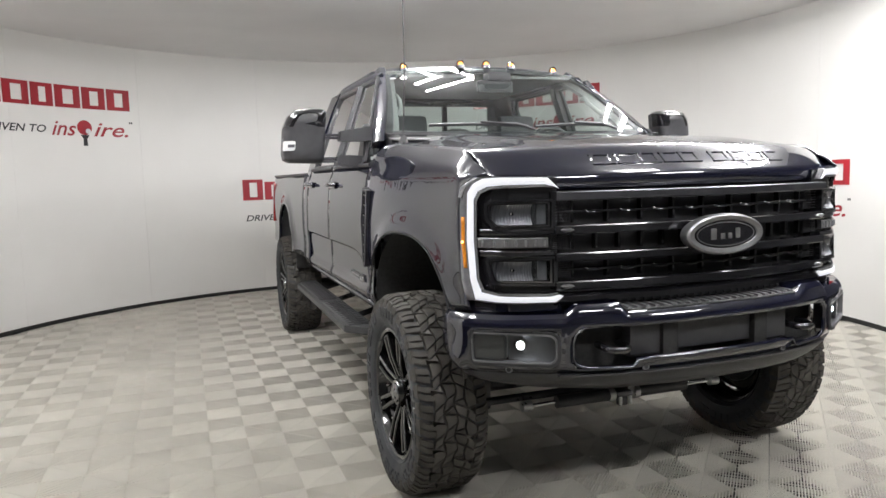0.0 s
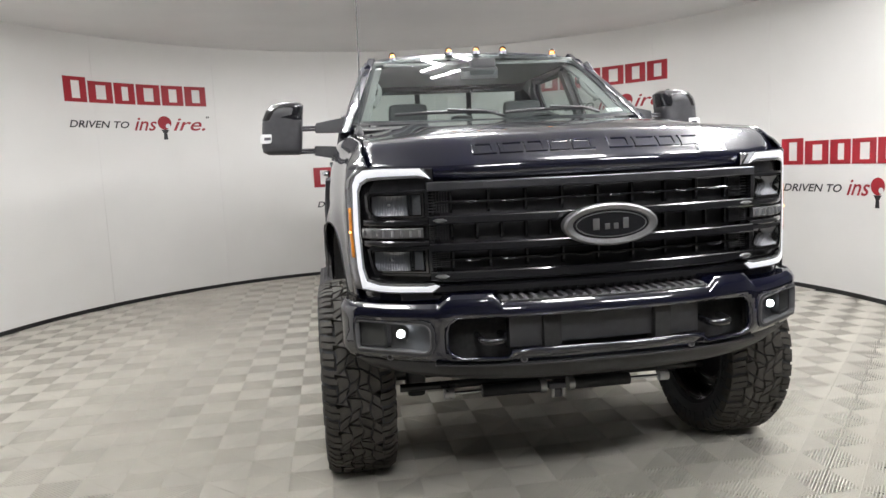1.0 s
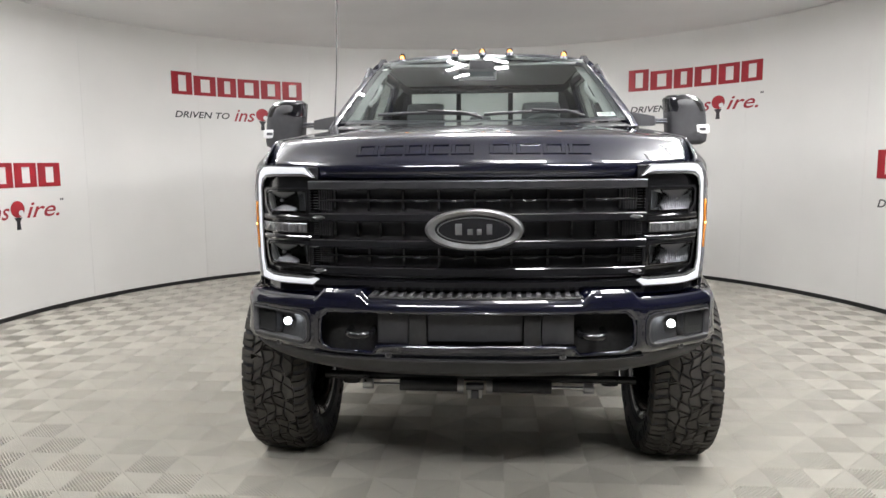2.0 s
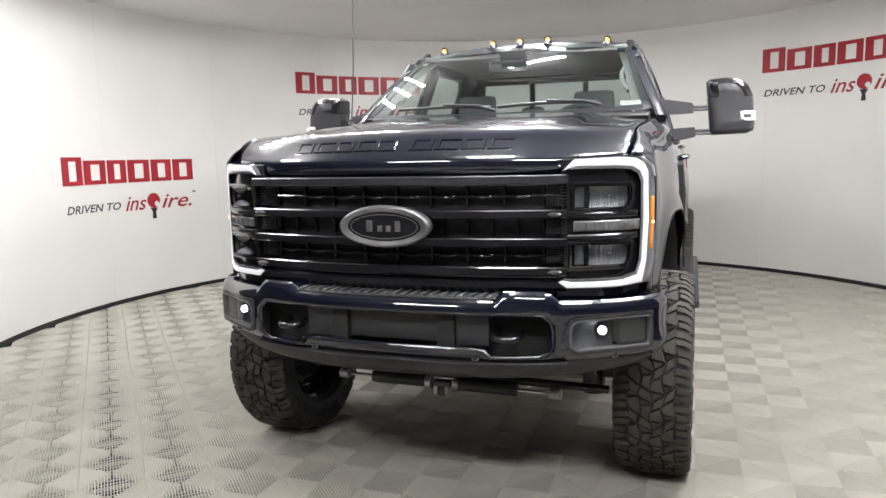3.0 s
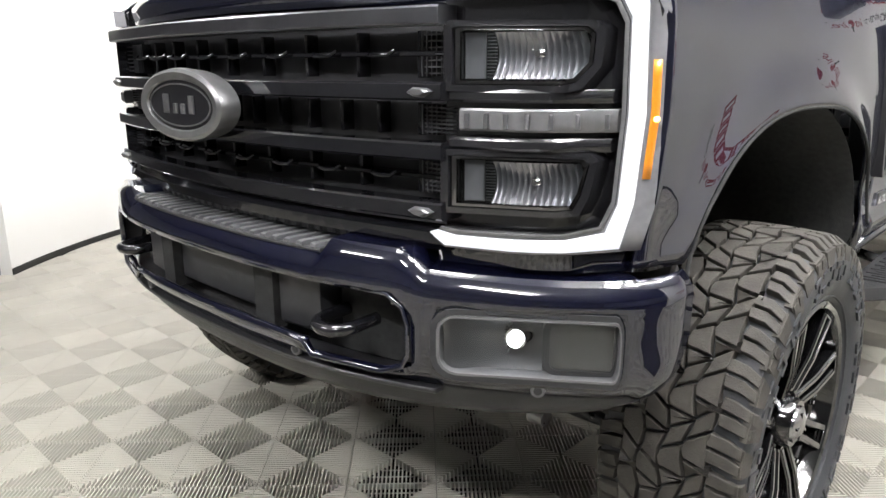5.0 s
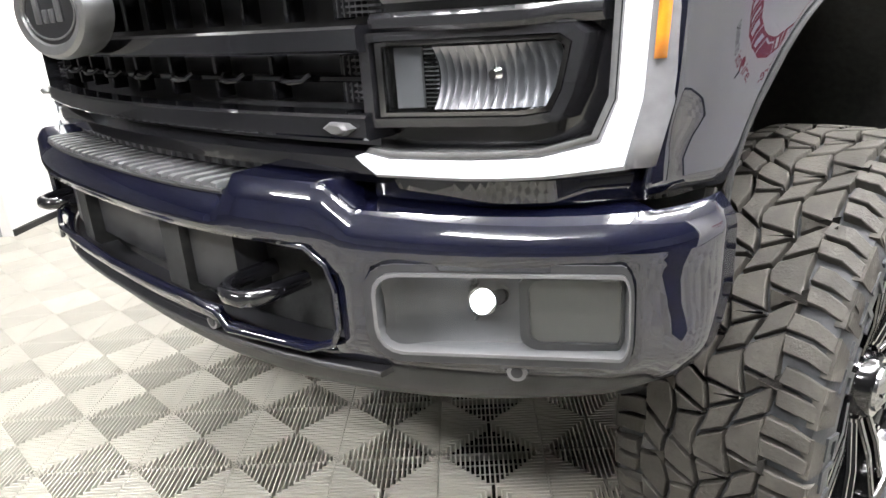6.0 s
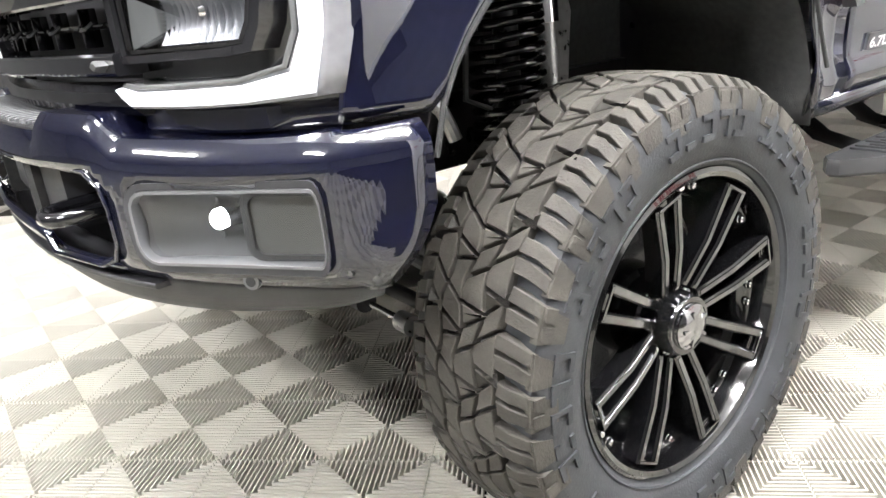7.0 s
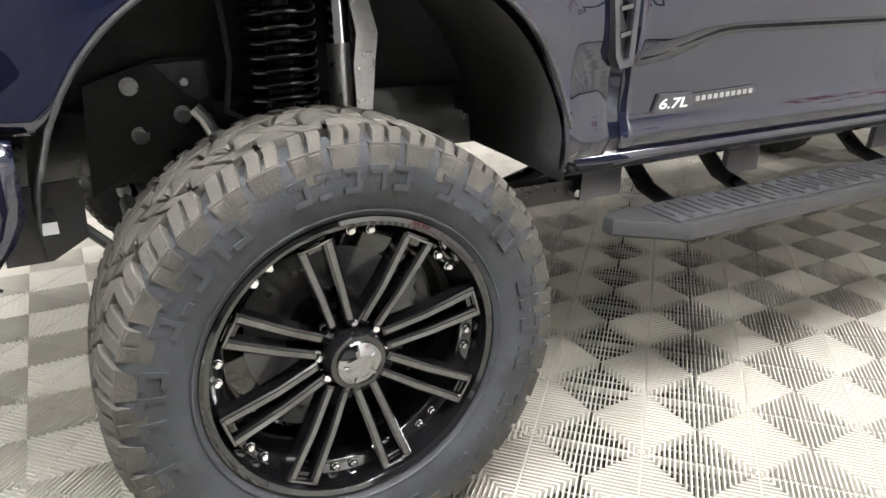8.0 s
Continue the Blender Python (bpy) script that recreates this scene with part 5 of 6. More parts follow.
# ---- mirrors ----
for g in (-1, 1):
    mir = new("side_mirror")
    mir.parent = truck
    mir["label"] = "tall black towing mirror on a double arm"
    bm = bmesh.new()
    out = [(1.192, 1.655), (1.205, 1.642), (1.40, 1.648), (1.436, 1.665), (1.446, 1.70), (1.447, 1.850), (1.425, 1.925), (1.385, 1.962), (1.31, 1.974), (1.215, 1.970), (1.194, 1.955)]
    cx, cz = 1.32, 1.81
    def mloop(k, y):
        return [(g * (cx + (x - cx) * k), y + 0.03 * ((x - cx) / 0.13) ** 2, cz + (z - cz) * k) for x, z in out]
    loft(bm, [mloop(0.55, 0.985), mloop(0.80, 0.990), mloop(0.93, 1.004), mloop(0.985, 1.03), mloop(1.0, 1.07), mloop(1.0, 1.13), mloop(0.97, 1.150)])
    part("mirror_shell", bm, SATINBLACK, mir, smooth=40)
    bm = bmesh.new()
    cap = [(1.194, 1.862), (1.448, 1.862), (1.444, 1.875), (1.426, 1.926), (1.386, 1.964), (1.31, 1.977), (1.214, 1.973), (1.192, 1.956)]
    def cloop(k, y):
        return [(g * (cx + (x - cx) * k), y + 0.03 * ((x - cx) / 0.13) ** 2, cz + (z - cz) * (k if z > 1.87 else 1.0)) for x, z in cap]
    loft(bm, [cloop(0.80, 0.985), cloop(0.935, 0.999), cloop(0.99, 1.026), cloop(1.008, 1.07), cloop(1.008, 1.10)])
    part("mirror_cap", bm, GLOSSBLACK, mir, "gloss black mirror cap", smooth=40)
    bm = bmesh.new()
    prism(bm, [(cx + (x - cx) * 0.93, cz + (z - cz) * 0.94) for x, z in out], lambda x, z: (g * x, 1.153, z), lambda x, z: (g * x, 1.147, z))
    part("mirror_glass", bm, CHROME, mir, "mirror glass")
    bm = bmesh.new()
    box(bm, (g * 1.408, 1.032, 1.748), (0.082, 0.05, 0.058), 0.008, m=Matrix())
    sig = part("mirror_signal", bm, STICKER, mir, "clear silver turn signal")
    bm = bmesh.new()
    box(bm, (g * 1.405, 1.006, 1.748), (0.040, 0.004, 0.018), 0.001)
    part("signal_insert", bm, DARKMETAL, sig)
    for z, zi in ((1.806, 1.812), (1.662, 1.640)):
        bm = bmesh.new()
        loft(bm, [[(g * x, y - w, zz - h), (g * x, y - w, zz + h), (g * x, y + w, zz + h), (g * x, y + w, zz - h)] for x, y, zz, w, h in
                  ((1.110, 1.065, z, 0.030, 0.022), (1.105, 1.065, z, 0.038, 0.030), (1.02, 1.045, (z + zi) / 2, 0.045, 0.036), (0.955, 1.02, zi, 0.055, 0.040), (0.925, 1.01, zi, 0.055, 0.036))])
        part("mirror_arm", bm, SATINBLACK, mir, smooth=25)
        bm = bmesh.new()
        for dz in (-0.009, 0.009):
            cyl(bm, (g * 1.09, 1.065, z + dz), (g * 1.21, 1.075, z + dz), 0.0085, seg=12)
        part("mirror_slide", bm, DARKMETAL, mir)
    bm = bmesh.new()
    prism(bm, [(0.925, 1.612), (1.10, 1.612), (1.115, 1.70), (1.115, 1.86), (1.085, 1.875), (1.055, 1.862), (0.99, 1.72)], lambda y, z: (g * (0.978 - (z - 1.61) * 0.12), y, z), lambda y, z: (g * (0.945 - (z - 1.61) * 0.12), y, z))
    part("mirror_base", bm, SATINBLACK, mir)

# ---- roof markers, antenna, wipers, stickers ----
for x, y, z in ((-0.585, 1.462, 2.232), (-0.195, 1.376, 2.246), (0.0, 1.374, 2.248), (0.195, 1.376, 2.246), (0.585, 1.462, 2.232)):
    mk = new("roof_marker")
    mk.parent = truck
    mk["label"] = "small lit amber roof marker lamp"
    bm = bmesh.new()
    loft(bm, [[(x + a * math.cos(t), y + 0.012 + b * math.sin(t), z + h) for t in np.linspace(0, 2 * math.pi, 16, endpoint=False)] for a, b, h in ((0.026, 0.040, 0.0), (0.025, 0.038, 0.013), (0.020, 0.031, 0.026), (0.011, 0.018, 0.034), (0.003, 0.005, 0.036))])
    o = part("marker_lens", bm, AMBERGLASS, mk, "clear amber dome")
    o.visible_shadow = False
    bm = bmesh.new()
    loft(bm, [[(x + a * math.cos(t), y + 0.006 + b * math.sin(t), z + h) for t in np.linspace(0, 2 * math.pi, 12, endpoint=False)] for a, b, h in ((0.014, 0.020, 0.002), (0.013, 0.018, 0.014), (0.006, 0.009, 0.020))])
    part("marker_bulb", bm, AMBERLIT, mk, "lit amber core")
    bm = bmesh.new()
    loft(bm, [[(x + a * math.cos(t), y + 0.012 + b * math.sin(t), z + h) for t in np.linspace(0, 2 * math.pi, 16, endpoint=False)] for a, b, h in ((0.030, 0.044, -0.014), (0.029, 0.043, 0.002))])
    part("marker_base", bm, DARKMETAL, mk)
bm = bmesh.new()
pipe(bm, [(-0.866, 0.53, 1.74), (-0.866, 0.532, 1.80), (-0.865, 0.54, 2.1), (-0.862, 0.55, 2.60)], 0.0035, 8)
part("antenna", bm, SATINBLACK, truck, "thin black whip antenna")
bm = bmesh.new()
cyl(bm, (-0.866, 0.53, 1.735), (-0.866, 0.53, 1.775), 0.020, 0.012, 16)
part("antenna_foot", bm, SATINBLACK, truck)
for x0, x1 in ((-0.66, -0.02), (0.02, 0.62)):
    wp = new("wiper")
    wp.parent = truck
    bm = bmesh.new()
    pts = []
    for i in range(9):
        x = x0 + (x1 - x0) * i / 8
        u = x / 0.9
        p = Vector(screen_point(u, 0.055 + 0.02 * math.sin(i / 8 * math.pi)))
        pts.append(p + Vector((0, -0.020, 0.020)))
    pipe(bm, pts, 0.009, 8)
    part("wiper_blade", bm, SATINBLACK, wp)
    bm = bmesh.new()
    pipe(bm, [tuple(pts[8] + Vector((0.03, -0.02, -0.02))), tuple(pts[7] + Vector((0, -0.012, 0.006))), tuple(pts[4] + Vector((0, -0.006, 0.012)))], 0.008, 8)
    part("wiper_arm", bm, SATINBLACK, wp)
bm = bmesh.new()
sheet(bm, [[Vector(screen_point(u, v)) + Vector((0, 0.012, -0.008)) for u in (0.83, 0.88, 0.945)] for v in (0.065, 0.11)])
o = part("price_label", bm, STICKER, truck, "white paper label inside the windscreen", smooth=0)
bm = bmesh.new()
for k in range(3):
    sheet(bm, [[Vector(screen_point(u, v)) + Vector((0, 0.0095, -0.0065)) for u in (0.845, 0.925)] for v in (0.074 + k * 0.012, 0.078 + k * 0.012)])
part("label_print", bm, INK, truck, "plain printed bars", smooth=0)
bm = bmesh.new()
sheet(bm, [[Vector(screen_point(u, v)) + Vector((0, 0.010, -0.007)) for u in (-0.965, -0.93, -0.895)] for v in (0.83, 0.87)])
part("inspection_sticker", bm, STICKER, truck, "small pale sticker", smooth=0)

# ---- cabin ----
def seat(x, y, wide, top):
    s = new("seat")
    s.parent = truck
    s["label"] = "dark grey cloth seat with headrest"
    bm = bmesh.new()
    loft(bm, [rr for rr in [[(x + px * wide, y + dy + 0.03 * (px * 2) ** 2, z + 0) for px, dy in ((-0.5, -0.03), (-0.35, -0.06), (0.35, -0.06), (0.5, -0.03), (0.5, 0.05), (-0.5, 0.05))] for z, y in ((1.15, y), (1.45, y + 0.05), (1.70, y + 0.10), (top - 0.20, y + 0.13))]])
    part("seat_back", bm, CLOTH, s, smooth=40)
    bm = bmesh.new()
    box(bm, (x, y - 0.22, 1.14), (wide, 0.50, 0.16), 0.04)
    part("seat_cushion", bm, CLOTH, s)
    bm = bmesh.new()
    box(bm, (x, y + 0.13, top - 0.085), (min(wide * 0.62, 0.30), 0.10, 0.17), 0.045)
    part("headrest", bm, CLOTH, s)


for x, y, w, top in ((-0.45, 1.72, 0.52, 1.985), (0.45, 1.72, 0.52, 1.985), (-0.02, 1.78, 0.30, 1.90), (-0.50, 2.58, 0.5, 1.90), (0.02, 2.58, 0.4, 1.86), (0.52, 2.58, 0.5, 1.90)):
    seat(x, y, w, top)
bm = bmesh.new()
loft(bm, [[(x, 0.70, 1.40), (x, 0.70, 1.765), (x, 0.86, 1.775), (x, 0.98, 1.765), (x, 1.04, 1.70), (x, 1.00, 1.40)] for x in lin(-0.88, 0.88, 9)])
part("dashboard", bm, DASH, truck, smooth=40)
bm = bmesh.new()
box(bm, (0.43, 0.98, 1.785), (0.34, 0.12, 0.05), 0.02)
part("gauge_hood", bm, DASH, truck)
sw = new("steering_wheel")
sw.parent = truck
bm = bmesh.new()
mm = Matrix.Translation((0.43, 1.16, 1.69)) @ Matrix.Rotation(radians(62), 4, "X")
ringpts = [mm @ Vector((0.19 * math.cos(a), 0.19 * math.sin(a), 0)) for a in np.linspace(0, 2 * math.pi, 33)]
pipe(bm, ringpts, 0.016, 10)
part("wheel_rim", bm, DASH, sw)
bm = bmesh.new()
box(bm, (0, 0, -0.01), (0.30, 0.06, 0.03), 0.012, m=mm)
box(bm, (0, -0.06, -0.01), (0.14, 0.14, 0.04), 0.02, m=mm)
part("wheel_centre", bm, DASH, sw)
bm = bmesh.new()
box(bm, (-0.03, 1.17, 2.105), (0.26, 0.03, 0.075), 0.014)
rv = part("inside_mirror", bm, DASH, truck)
bm = bmesh.new()
box(bm, (-0.03, 1.187, 2.105), (0.24, 0.003, 0.062), 0.001)
part("inside_mirror_glass", bm, CHROME, rv)
bm = bmesh.new()
box(bm, (0.0, 1.20, 2.165), (0.17, 0.10, 0.055), 0.012)
part("sensor_box", bm, DASH, truck)
for g in (-1, 1):
    bm = bmesh.new()
    q = [Vector(screen_point(g * 0.93, v)) + Vector((g * -0.035, 0.07, -0.02)) for v in (0.28, 0.34, 0.48, 0.56)]
    pipe(bm, [q[0] + Vector((0, 0.05, 0.0)), q[0], q[1] + Vector((g * -0.02, 0, 0)), q[2] + Vector((g * -0.02, 0, 0)), q[3], q[3] + Vector((0, 0.05, 0))], 0.016, 10)
    part("grab_handle", bm, HEADLINER, truck)
    bm = bmesh.new()
    loft(bm, [[Vector(screen_point(g * 0.955, v)) + Vector((g * dx, dy, -0.02)) for dx, dy in ((0.0, 0.02), (-0.05, 0.05), (-0.03, 0.13), (0.03, 0.12))] for v in lin(0.0, 0.98, 7)])
    part("pillar_trim", bm, HEADLINER, truck)
    bm = bmesh.new()
    box(bm, (g * 0.93, 1.75, 1.30), (0.05, 2.0, 0.60), 0.02)
    part("door_lining", bm, DASH, truck)
for x in (-0.40, 0.40):
    bm = bmesh.new()
    box(bm, (x, 1.44, 2.188), (0.52, 0.16, 0.018), 0.008)
    part("sun_visor", bm, HEADLINER, truck)

# ---- fender vents and door badges ----
for g in (-1, 1):
    vent = new("fender_vent")
    vent.parent = truck
    vent["label"] = "upright silver-edged vent trim with plain raised bars"
    def vface(dx):
        return lambda y, z: (g * (side_x(z) + dx), y, z)
    outer = [(0.590, 1.475), (0.690, 1.490), (0.692, 1.300), (0.692, 1.040), (0.655, 1.034), (0.638, 1.060)]
    inner = [(0.606, 1.465), (0.682, 1.476), (0.682, 1.300), (0.676, 1.056), (0.660, 1.052), (0.648, 1.070)]
    bm = bmesh.new()
    ringprism(bm, outer, inner, vface(0.026), vface(-0.006))
    part("vent_frame", bm, DARKMETAL, vent)
    bm = bmesh.new()
    prism(bm, inner, vface(0.008), vface(-0.004))
    part("vent_field", bm, SATINBLACK, vent)
    for z in lin(1.10, 1.44, 7):
        bm = bmesh.new()
        y0 = curve_at([(1.05, 0.652), (1.47, 0.612)], z)
        prism(bm, [(y0, z), (0.675, z + 0.006), (0.675, z + 0.016), (y0, z + 0.010)], vface(0.020), vface(0.004))
        part("vent_fin", bm, MILLED, vent)
    badge = new("door_badge")
    badge.parent = truck
    badge["label"] = "silver door badge reading 6.7L with plain bars"
    plate = [(0.803, 0.920), (0.818, 0.960), (0.923, 0.958), (0.926, 0.952), (1.153, 0.960), (1.158, 0.938), (0.933, 0.926), (0.930, 0.920)]
    bm = bmesh.new()
    prism(bm, plate, lambda y, z: (g * 0.9935, y, z), lambda y, z: (g * 0.975, y, z))
    part("badge_plate", bm, DARKMETAL, badge)
    wv, wf = fit_width(lettering("6.7L", 0.045, 0.2, 0.001), 0.0, 0.095)
    bm = bmesh.new()
    vs = [bm.verts.new((g * 0.995, (0.818 + x) if g > 0 else (0.913 - x), 0.925 + z * 0.75)) for x, z in wv]
    for f in wf:
        bm.faces.new([vs[i] for i in f])
    part("badge_figures", bm, STICKER, badge, "pale figures", smooth=0)
    bm = bmesh.new()
    for k in range(10):
        y = 0.940 + k * 0.021
        box(bm, (g * 0.994, y + 0.006, 0.941 + k * 0.0006), (0.002, 0.013, 0.012))
    part("badge_bars", bm, STEEL, badge, "plain pale bars", smooth=0)

# ---- running boards ----
for g in (-1, 1):
    rb = new("running_board")
    rb.parent = truck
    rb["label"] = "textured black aluminium running board on arms"
    bm = bmesh.new()
    plan = [(0.945, 0.735), (0.970, 0.698), (1.000, 0.706), (1.120, 0.845), (1.120, 2.72), (1.045, 2.86), (0.985, 2.90), (0.935, 2.86)]
    def bl(k, z):
        return [(g * (1.03 + (x - 1.03) * k), 1.75 + (y - 1.75) * (1 - (1 - k) * 0.08), z) for x, y in plan]
    loft(bm, [bl(0.90, 0.616), bl(1.0, 0.624), bl(1.0, 0.654), bl(0.96, 0.662)])
    part("board", bm, TRIM, rb, smooth=30)
    pad = None
    for k in range(2):
        bm = bmesh.new()
        y0, y1 = ((0.83, 1.70), (1.82, 2.70))[k]
        box(bm, (g * 1.030, (y0 + y1) / 2, 0.664), (0.130, y1 - y0, 0.008), 0.003)
        pad = part("step_tread", bm, SATINBLACK, rb)
        for i in range(28):
            bm = bmesh.new()
            y = y0 + 0.02 + (y1 - y0 - 0.04) * i / 27
            box(bm, (g * (1.030 + (0.012 if i % 2 else -0.012)), y, 0.6695), (0.092, 0.013, 0.006), 0.002)
            part("tread_rib", bm, TRIM, pad)
    for y in (0.98, 1.28, 1.95, 2.55):
        bm = bmesh.new()
        pipe(bm, [(g * 1.05, y, 0.620), (g * 0.95, y, 0.628), (g * 0.86, y, 0.66), (g * 0.80, y, 0.74), (g * 0.78, y, 0.80)], 0.022, 8, 0.6)
        part("board_arm", bm, CHASSIS, rb)
    for y in (0.86, 1.44, 2.20):
        bm = bmesh.new()
        loft(bm, [[(g * 0.82, y - w, z), (g * 0.82, y + w, z), (g * 0.832, y + w, z), (g * 0.832, y - w, z)] for z, w in ((0.63, 0.075), (0.70, 0.07), (0.80, 0.09))])
        part("arm_plate", bm, DARKMETAL, rb)

# ---- chassis, axle, springs ----
for g in (-1, 1):
    bm = bmesh.new()
    box(bm, (g * 0.45, 2.3, 0.83), (0.09, 5.9, 0.19), 0.012)
    part("frame_rail", bm, CHASSIS, truck)
    spring = new("suspension")
    spring.parent = truck
    spring["label"] = "black coil spring beside a silver damper"
    bm = bmesh.new()
    turns, n = 19.0, 380
    pipe(bm, [(g * 0.615 + 0.082 * math.cos(i / n * turns * 2 * math.pi), 0.028 + 0.082 * math.sin(i / n * turns * 2 * math.pi), 0.66 + 0.62 * i / n) for i in range(n + 1)], 0.0118, 8)
    part("coil_spring", bm, GLOSSBLACK, spring, "gloss black coil spring", smooth=60)
    bm = bmesh.new()
    cyl(bm, (g * 0.615, 0.028, 0.60), (g * 0.615, 0.028, 0.66), 0.095, 0.09, 28)
    cyl(bm, (g * 0.615, 0.028, 1.28), (g * 0.615, 0.028, 1.36), 0.09, 0.10, 28)
    cyl(bm, (g * 0.615, 0.028, 0.66), (g * 0.615, 0.028, 1.28), 0.030, 0.030, 16)
    part("spring_seat", bm, CHASSIS, spring)
    bm = bmesh.new()
    cyl(bm, (g * 0.600, 0.192, 0.55), (g * 0.585, 0.190, 1.062), 0.029, seg=20)
    part("damper_body", bm, STEEL, spring, "brushed silver damper")
    bm = bmesh.new()
    cyl(bm, (g * 0.585, 0.190, 1.062), (g * 0.577, 0.188, 1.30), 0.034, seg=20)
    part("damper_sleeve", bm, CHROME, spring)
    bm = bmesh.new()
    loft(bm, [[(g * 0.56, y0, z), (g * 0.56, y1, z), (g * 0.535, y1, z), (g * 0.535, y0, z)] for y0, y1, z in ((0.245, 0.290, 0.88), (0.240, 0.300, 1.00), (0.250, 0.310, 1.08), (0.225, 0.275, 1.20))])
    part("damper_bracket", bm, STEEL, spring, "bare steel bracket")
    # bracket plate with zinc bolts ahead of the spring
    plate_ob = new("bracket_plate")
    plate_ob.parent = truck
    plate_ob["label"] = "black lift bracket with pale zinc bolts"
    bm = bmesh.new()
    prism(bm, [(-0.46, 0.76), (-0.30, 0.84), (-0.16, 0.90), (-0.15, 1.07), (-0.28, 1.07), (-0.44, 1.02)], lambda y, z: (g * 0.535, y + 0.033, z - 0.034), lambda y, z: (g * 0.520, y + 0.033, z - 0.034))
    part("plate", bm, LINER, plate_ob)
    bm = bmesh.new()
    prism(bm, [(-0.285, 1.060), (-0.170, 1.066), (-0.165, 0.985), (-0.19, 0.97), (-0.22, 0.99)], lambda y, z: (g * 0.546, y + 0.033, z - 0.034), lambda y, z: (g * 0.538, y + 0.033, z - 0.034))
    part("tab", bm, SATINBLACK, plate_ob)
    for y, z, r in ((-0.310, 0.980, 0.019), (-0.199, 0.906, 0.019), (-0.300, 0.864, 0.019), (-0.188, 0.984, 0.012)):
        bm = bmesh.new()
        cyl(bm, (g * 0.536, y, z), (g * 0.543, y, z), r * 1.1, r * 1.1, 20)
        cyl(bm, (g * 0.543, y, z), (g * 0.556, y, z), r * 0.85, r * 0.8, 6)
        part("bolt", bm, STEEL, plate_ob, "pale zinc bolt")
    for y, z in ((-0.302, 0.951), (-0.237, 0.931), (-0.229, 0.891)):
        bm = bmesh.new()
        cyl(bm, (g * 0.534, y, z), (g * 0.5375, y, z), 0.008, seg=12)
        part("hole", bm, LINER, plate_ob)
    # sway bar link and hoses
    bm = bmesh.new()
    pipe(bm, [(g * 0.575, -0.175, 0.925), (g * 0.585, -0.155, 0.90), (g * 0.59, -0.14, 0.865), (g * 0.595, -0.13, 0.83)], 0.017, 10)
    part("link_end", bm, STEEL, truck, "zinc sway bar link")
    bm = bmesh.new()
    pipe(bm, [(g * 0.60, -0.10, 1.18), (g * 0.61, -0.09, 1.03), (g * 0.62, -0.11, 0.92), (g * 0.64, -0.05, 0.89), (g * 0.66, -0.02, 0.93), (g * 0.67, 0.0, 0.86), (g * 0.68, 0.01, 0.70)], 0.0075, 8)
    part("brake_hose", bm, TRIM, truck)
    bm = bmesh.new()
    pipe(bm, [(g * 0.72, -0.46, 0.72), (g * 0.74, -0.40, 0.66), (g * 0.78, -0.36, 0.62)], 0.012, 8)
    part("tow_bar_hose", bm, TRIM, truck)
    # splash bracket under the bumper's end
    bm = bmesh.new()
    prism(bm, [(-0.60, 0.85), (-0.445, 0.86), (-0.45, 0.74), (-0.52, 0.70), (-0.60, 0.70)], lambda y, z: (g * 0.85, y, z), lambda y, z: (g * 0.84, y, z))
    sp = part("splash_bracket", bm, CHASSIS, truck, "black bracket with a pale tag")
    bm = bmesh.new()
    box(bm, (g * 0.852, -0.515, 0.768), (0.003, 0.030, 0.024))
    part("tag", bm, STICKER, sp)
    # frame outrigger behind the wheel
    bm = bmesh.new()
    box(bm, (g * 0.79, 0.66, 0.655), (0.05, 0.50, 0.065), 0.008)
    orig = part("outrigger", bm, CHASSIS, truck)
    for y in (0.56, 0.78):
        bm = bmesh.new()
        cyl(bm, (g * 0.815, y, 0.652), (g * 0.830, y, 0.652), 0.014, 0.012, 6)
        part("outrigger_bolt", bm, STEEL, orig)
    bm = bmesh.new()
    pipe(bm, [(g * 0.60, 0.10, 0.42), (g * 0.55, 0.60, 0.55), (g * 0.50, 1.1, 0.66)], 0.035, 10)
    part("radius_arm", bm, CHASSIS, truck)
    bm = bmesh.new()
    box(bm, (g * 0.70, 0.0, 0.47), (0.10, 0.17, 0.26), 0.03)
    part("knuckle", bm, CHASSIS, truck)
    bm = bmesh.new()
    pipe(bm, [(g * 0.5, AXLE2 - 0.7, 0.66), (g * 0.5, AXLE2, 0.60), (g * 0.5, AXLE2 + 0.75, 0.72)], 0.03, 8)
    part("leaf_spring", bm, CHASSIS, truck)
for y in (0.0, AXLE2):
    bm = bmesh.new()
    cyl(bm, (-0.80, y, 0.465), (0.80, y, 0.465), 0.048, seg=20)
    part("axle_tube", bm, CHASSIS, truck)
    bm = bmesh.new()
    bmesh.ops.create_uvsphere(bm, u_segments=20, v_segments=12, radius=0.17, matrix=Matrix.Translation((0.15 if y == 0 else 0, y, 0.465)) @ Matrix.Diagonal((0.95, 1.05, 0.95, 1)))
    part("differential", bm, CHASSIS, truck)
tie = new("steering_damper")
tie.parent = truck
tie["label"] = "twin black steering damper with silver clamps"
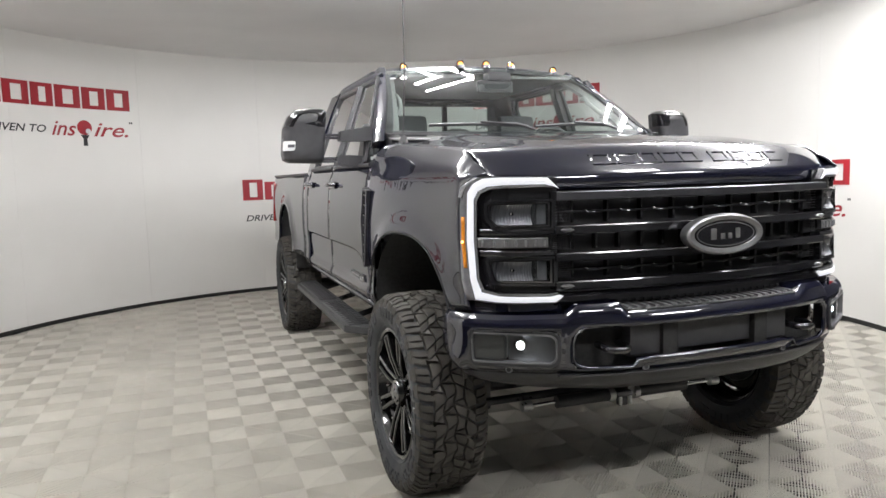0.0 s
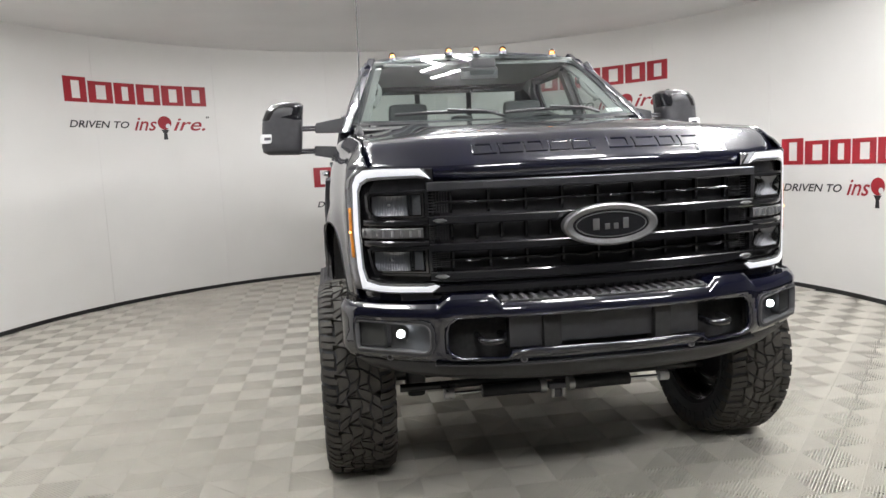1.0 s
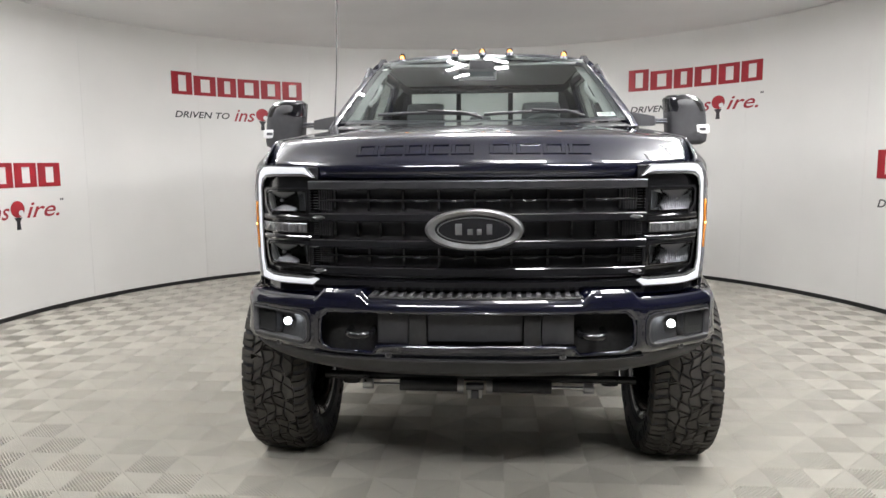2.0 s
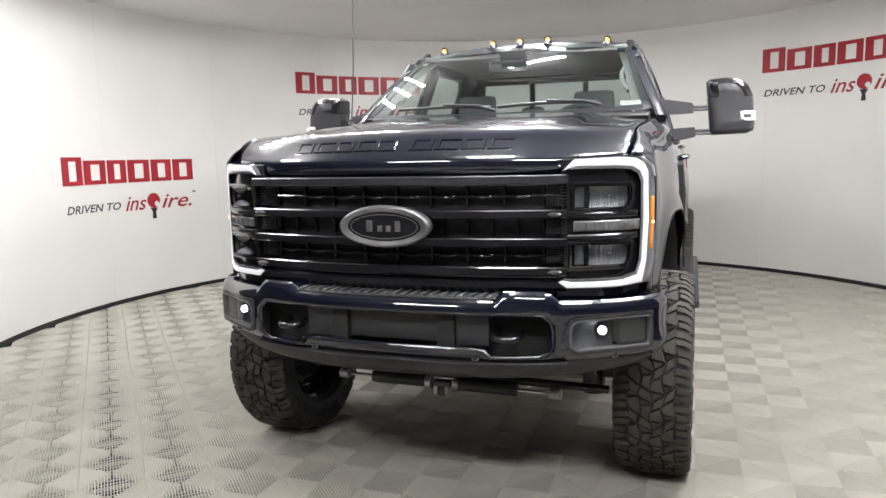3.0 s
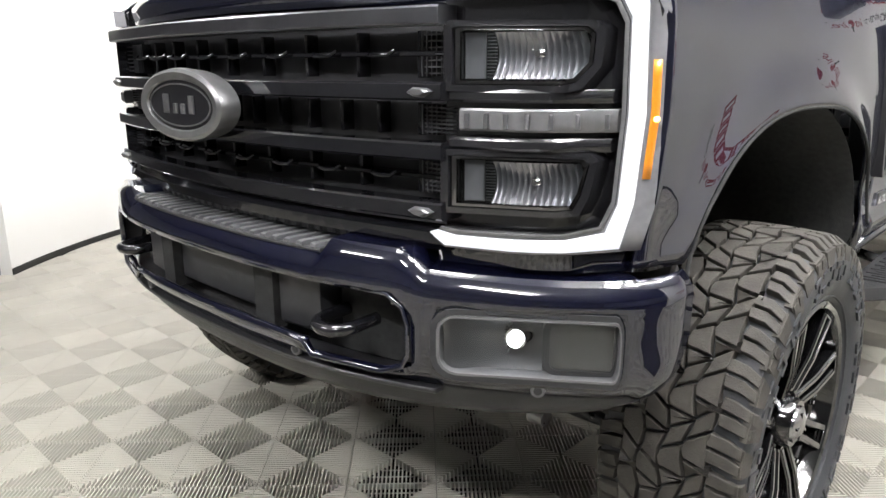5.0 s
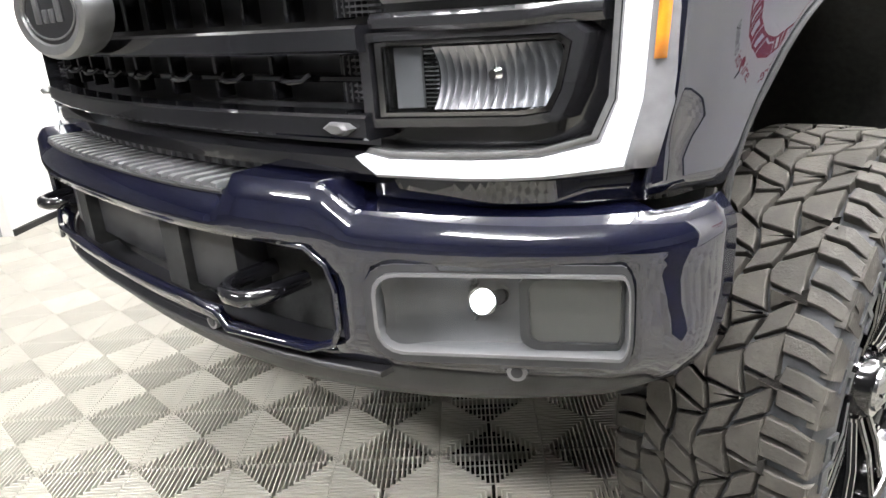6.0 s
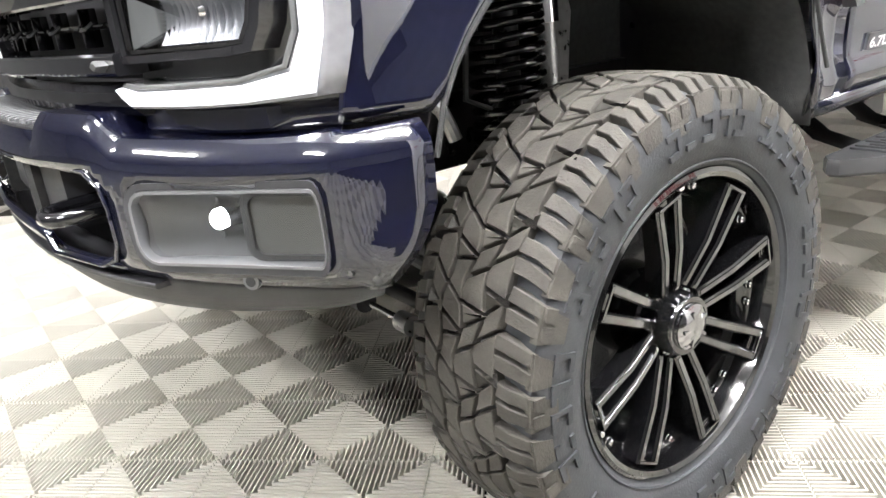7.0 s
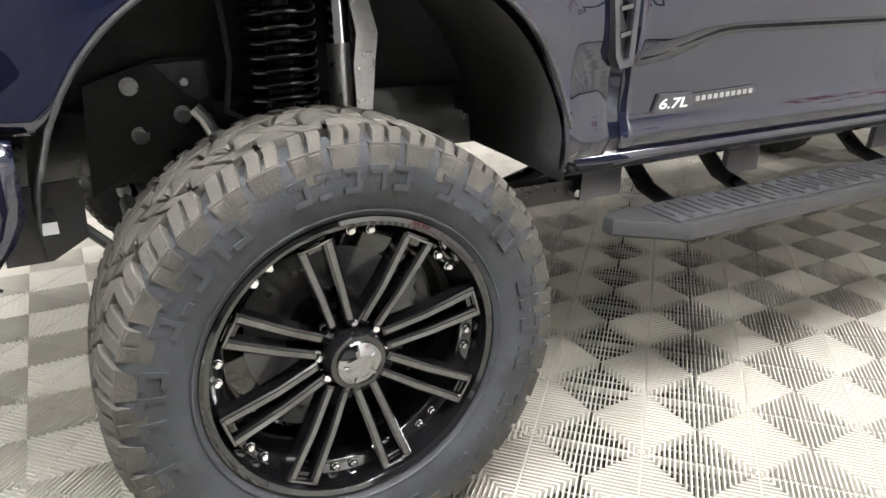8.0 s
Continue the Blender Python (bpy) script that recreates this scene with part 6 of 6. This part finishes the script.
for x0, x1, r, mt, nm in ((-0.40, -0.09, 0.031, SATINBLACK, "damper_tube"), (0.057, 0.368, 0.031, SATINBLACK, "damper_tube"), (-0.56, -0.40, 0.009, CHROME, "damper_rod"), (0.368, 0.54, 0.009, CHROME, "damper_rod"),
                          (-0.105, -0.075, 0.036, STEEL, "clamp"), (0.042, 0.072, 0.036, STEEL, "clamp"), (-0.59, -0.54, 0.026, STEEL, "rod_end"), (0.53, 0.58, 0.026, STEEL, "rod_end"), (-0.80, 0.80, 0.020, CHASSIS, "tie_rod")):
    bm = bmesh.new()
    y, z = (-0.30, 0.412) if nm != "tie_rod" else (-0.24, 0.440)
    cyl(bm, (x0, y, z + (x0 * -0.01)), (x1, y, z + (x1 * -0.01)), r, seg=18)
    part(nm, bm, mt, tie)
bm = bmesh.new()
box(bm, (-0.017, -0.30, 0.41), (0.09, 0.05, 0.030), 0.006)
box(bm, (-0.017, -0.295, 0.370), (0.05, 0.04, 0.045), 0.008)
part("damper_bracket", bm, DARKMETAL, tie)
for x in (-0.045, 0.012):
    bm = bmesh.new()
    cyl(bm, (x, -0.325, 0.36), (x, -0.325, 0.40), 0.010, seg=8)
    part("damper_bolt", bm, STEEL, tie)
bm = bmesh.new()
pipe(bm, [(0.55, -0.20, 0.70), (0.30, -0.18, 0.60), (-0.2, -0.16, 0.55), (-0.55, -0.16, 0.50)], 0.024, 10)
part("track_bar", bm, CHASSIS, truck)
bm = bmesh.new()
box(bm, (0, -0.45, 0.74), (0.90, 0.22, 0.05), 0.01)
part("front_crossmember", bm, CHASSIS, truck)
bm = bmesh.new()
box(bm, (0, 0.55, 0.75), (0.55, 0.8, 0.14), 0.03)
part("oil_pan", bm, CHASSIS, truck)
bm = bmesh.new()
cyl(bm, (0.25, 1.0, 0.68), (0.25, 3.6, 0.66), 0.05, seg=16)
part("exhaust", bm, STEEL, truck)
bm = bmesh.new()
box(bm, (0, 5.22, 0.86), (1.9, 0.12, 0.17), 0.03)
part("rear_bumper", bm, PAINT, truck)


# ---- floor: ribbed 12-inch snap tiles, set at 45 degrees to the truck ----
LT, FX, FY = 0.30284, 0.9842, 1.0084      # tile side and one tile corner
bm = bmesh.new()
# sheet under the open tiles, coloured near black to deepen the gaps' shade
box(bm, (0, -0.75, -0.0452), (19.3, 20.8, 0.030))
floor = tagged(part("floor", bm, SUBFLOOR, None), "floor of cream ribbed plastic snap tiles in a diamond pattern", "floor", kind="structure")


# unseen slab in front of the tiles, added for the bumper to reflect
bm = bmesh.new()
box(bm, (0, -7.85, -0.016), (19.3, 6.5, 0.020))
tagged(part("floor_hall", bm, CONCRETE, None), "unseen grey concrete slab before the booth, added for reflections", "floor", kind="structure")


def tile_geometry():
    vs, fs = [], []

    def bar(x0, x1, y0, y1, z0, z1, draft=0.0):
        i = len(vs)
        vs.extend([(x0 - draft, y0, z0), (x1 + draft, y0, z0), (x1 + draft, y1, z0), (x0 - draft, y1, z0), (x0, y0, z1), (x1, y0, z1), (x1, y1, z1), (x0, y1, z1)])
        fs.extend([(i + 4, i + 5, i + 6, i + 7), (i, i + 1, i + 5, i + 4), (i + 1, i + 2, i + 6, i + 5), (i + 2, i + 3, i + 7, i + 6), (i + 3, i, i + 4, i + 7)])

    h, edge, n = LT / 2 - 0.0008, 0.0018, 22
    p = LT / n
    for q in range(4):
        j = len(vs)
        m = len(fs)
        for i in range(n):
            x = -LT / 2 + (i + 0.5) * p
            y1 = -abs(x) + p * 0.1
            if y1 - (-h + edge) > 0.002:
                bar(x - p * 0.135, x + p * 0.135, -h + edge, y1, -0.030, 0.0, p * 0.03)
        bar(-h, h, -h, -h + edge, -0.030, -0.0100)
        for k in range(2, 11, 3):
            yy = -h + k * p
            bar(-abs(yy), abs(yy), yy - 0.0012, yy + 0.0012, -0.030, -0.0260)
        c, s = ((1, 0), (0, 1), (-1, 0), (0, -1))[q]
        vs[j:] = [(x * c - y * s, x * s + y * c, z) for x, y, z in vs[j:]]
    return vs, fs


TV, TF = tile_geometry()
me = bpy.data.meshes.new("floor_tile")
me.from_pydata(TV, [], TF)
me.materials.append(TILE)
cells = []
r2 = math.sqrt(0.5)
for i in range(-40, 41):
    for j in range(-40, 41):
        u, v = (i + 0.5) * LT, (j + 0.5) * LT
        x, y = FX + (u + v) * r2, FY + (u - v) * r2
        inside = math.hypot(x - CX, y - CY) < RAD - 0.15 or (-4.6 < y < -0.8 and abs(x - 0.2) < 4.6)
        near_wall = math.hypot(x - CX, y - CY) < RAD + 0.12
        if inside or near_wall:
            cells.append((x, y))
# the stretch beside and before the truck's front corner lies nearest the way of the camera
near = sorted(cells, key=lambda c: math.hypot(c[0] - 1.35, c[1] - 0.2))
for x, y in near[:300]:
    o = new("floor_tile", me)
    o.parent = floor
    o.matrix_basis = pose(x, y, 0, 0, 0, 45)
tv, tf = np.array(TV), np.array(TF)
c45 = math.sqrt(0.5)
rot = np.array(((c45, c45, 0), (-c45, c45, 0), (0, 0, 1)))
tv = tv @ rot
far = near[300:]
allv = np.concatenate([tv + np.array((x, y, 0)) for x, y in far])
allf = np.concatenate([tf + k * len(tv) for k in range(len(far))])
m2 = bpy.data.meshes.new("floor_tiles")
m2.from_pydata(allv.tolist(), [], allf.tolist())
m2.materials.append(TILEFAR)
rest = new("floor_tiles", m2)
rest.parent = floor
rest["kind"] = "stuff"
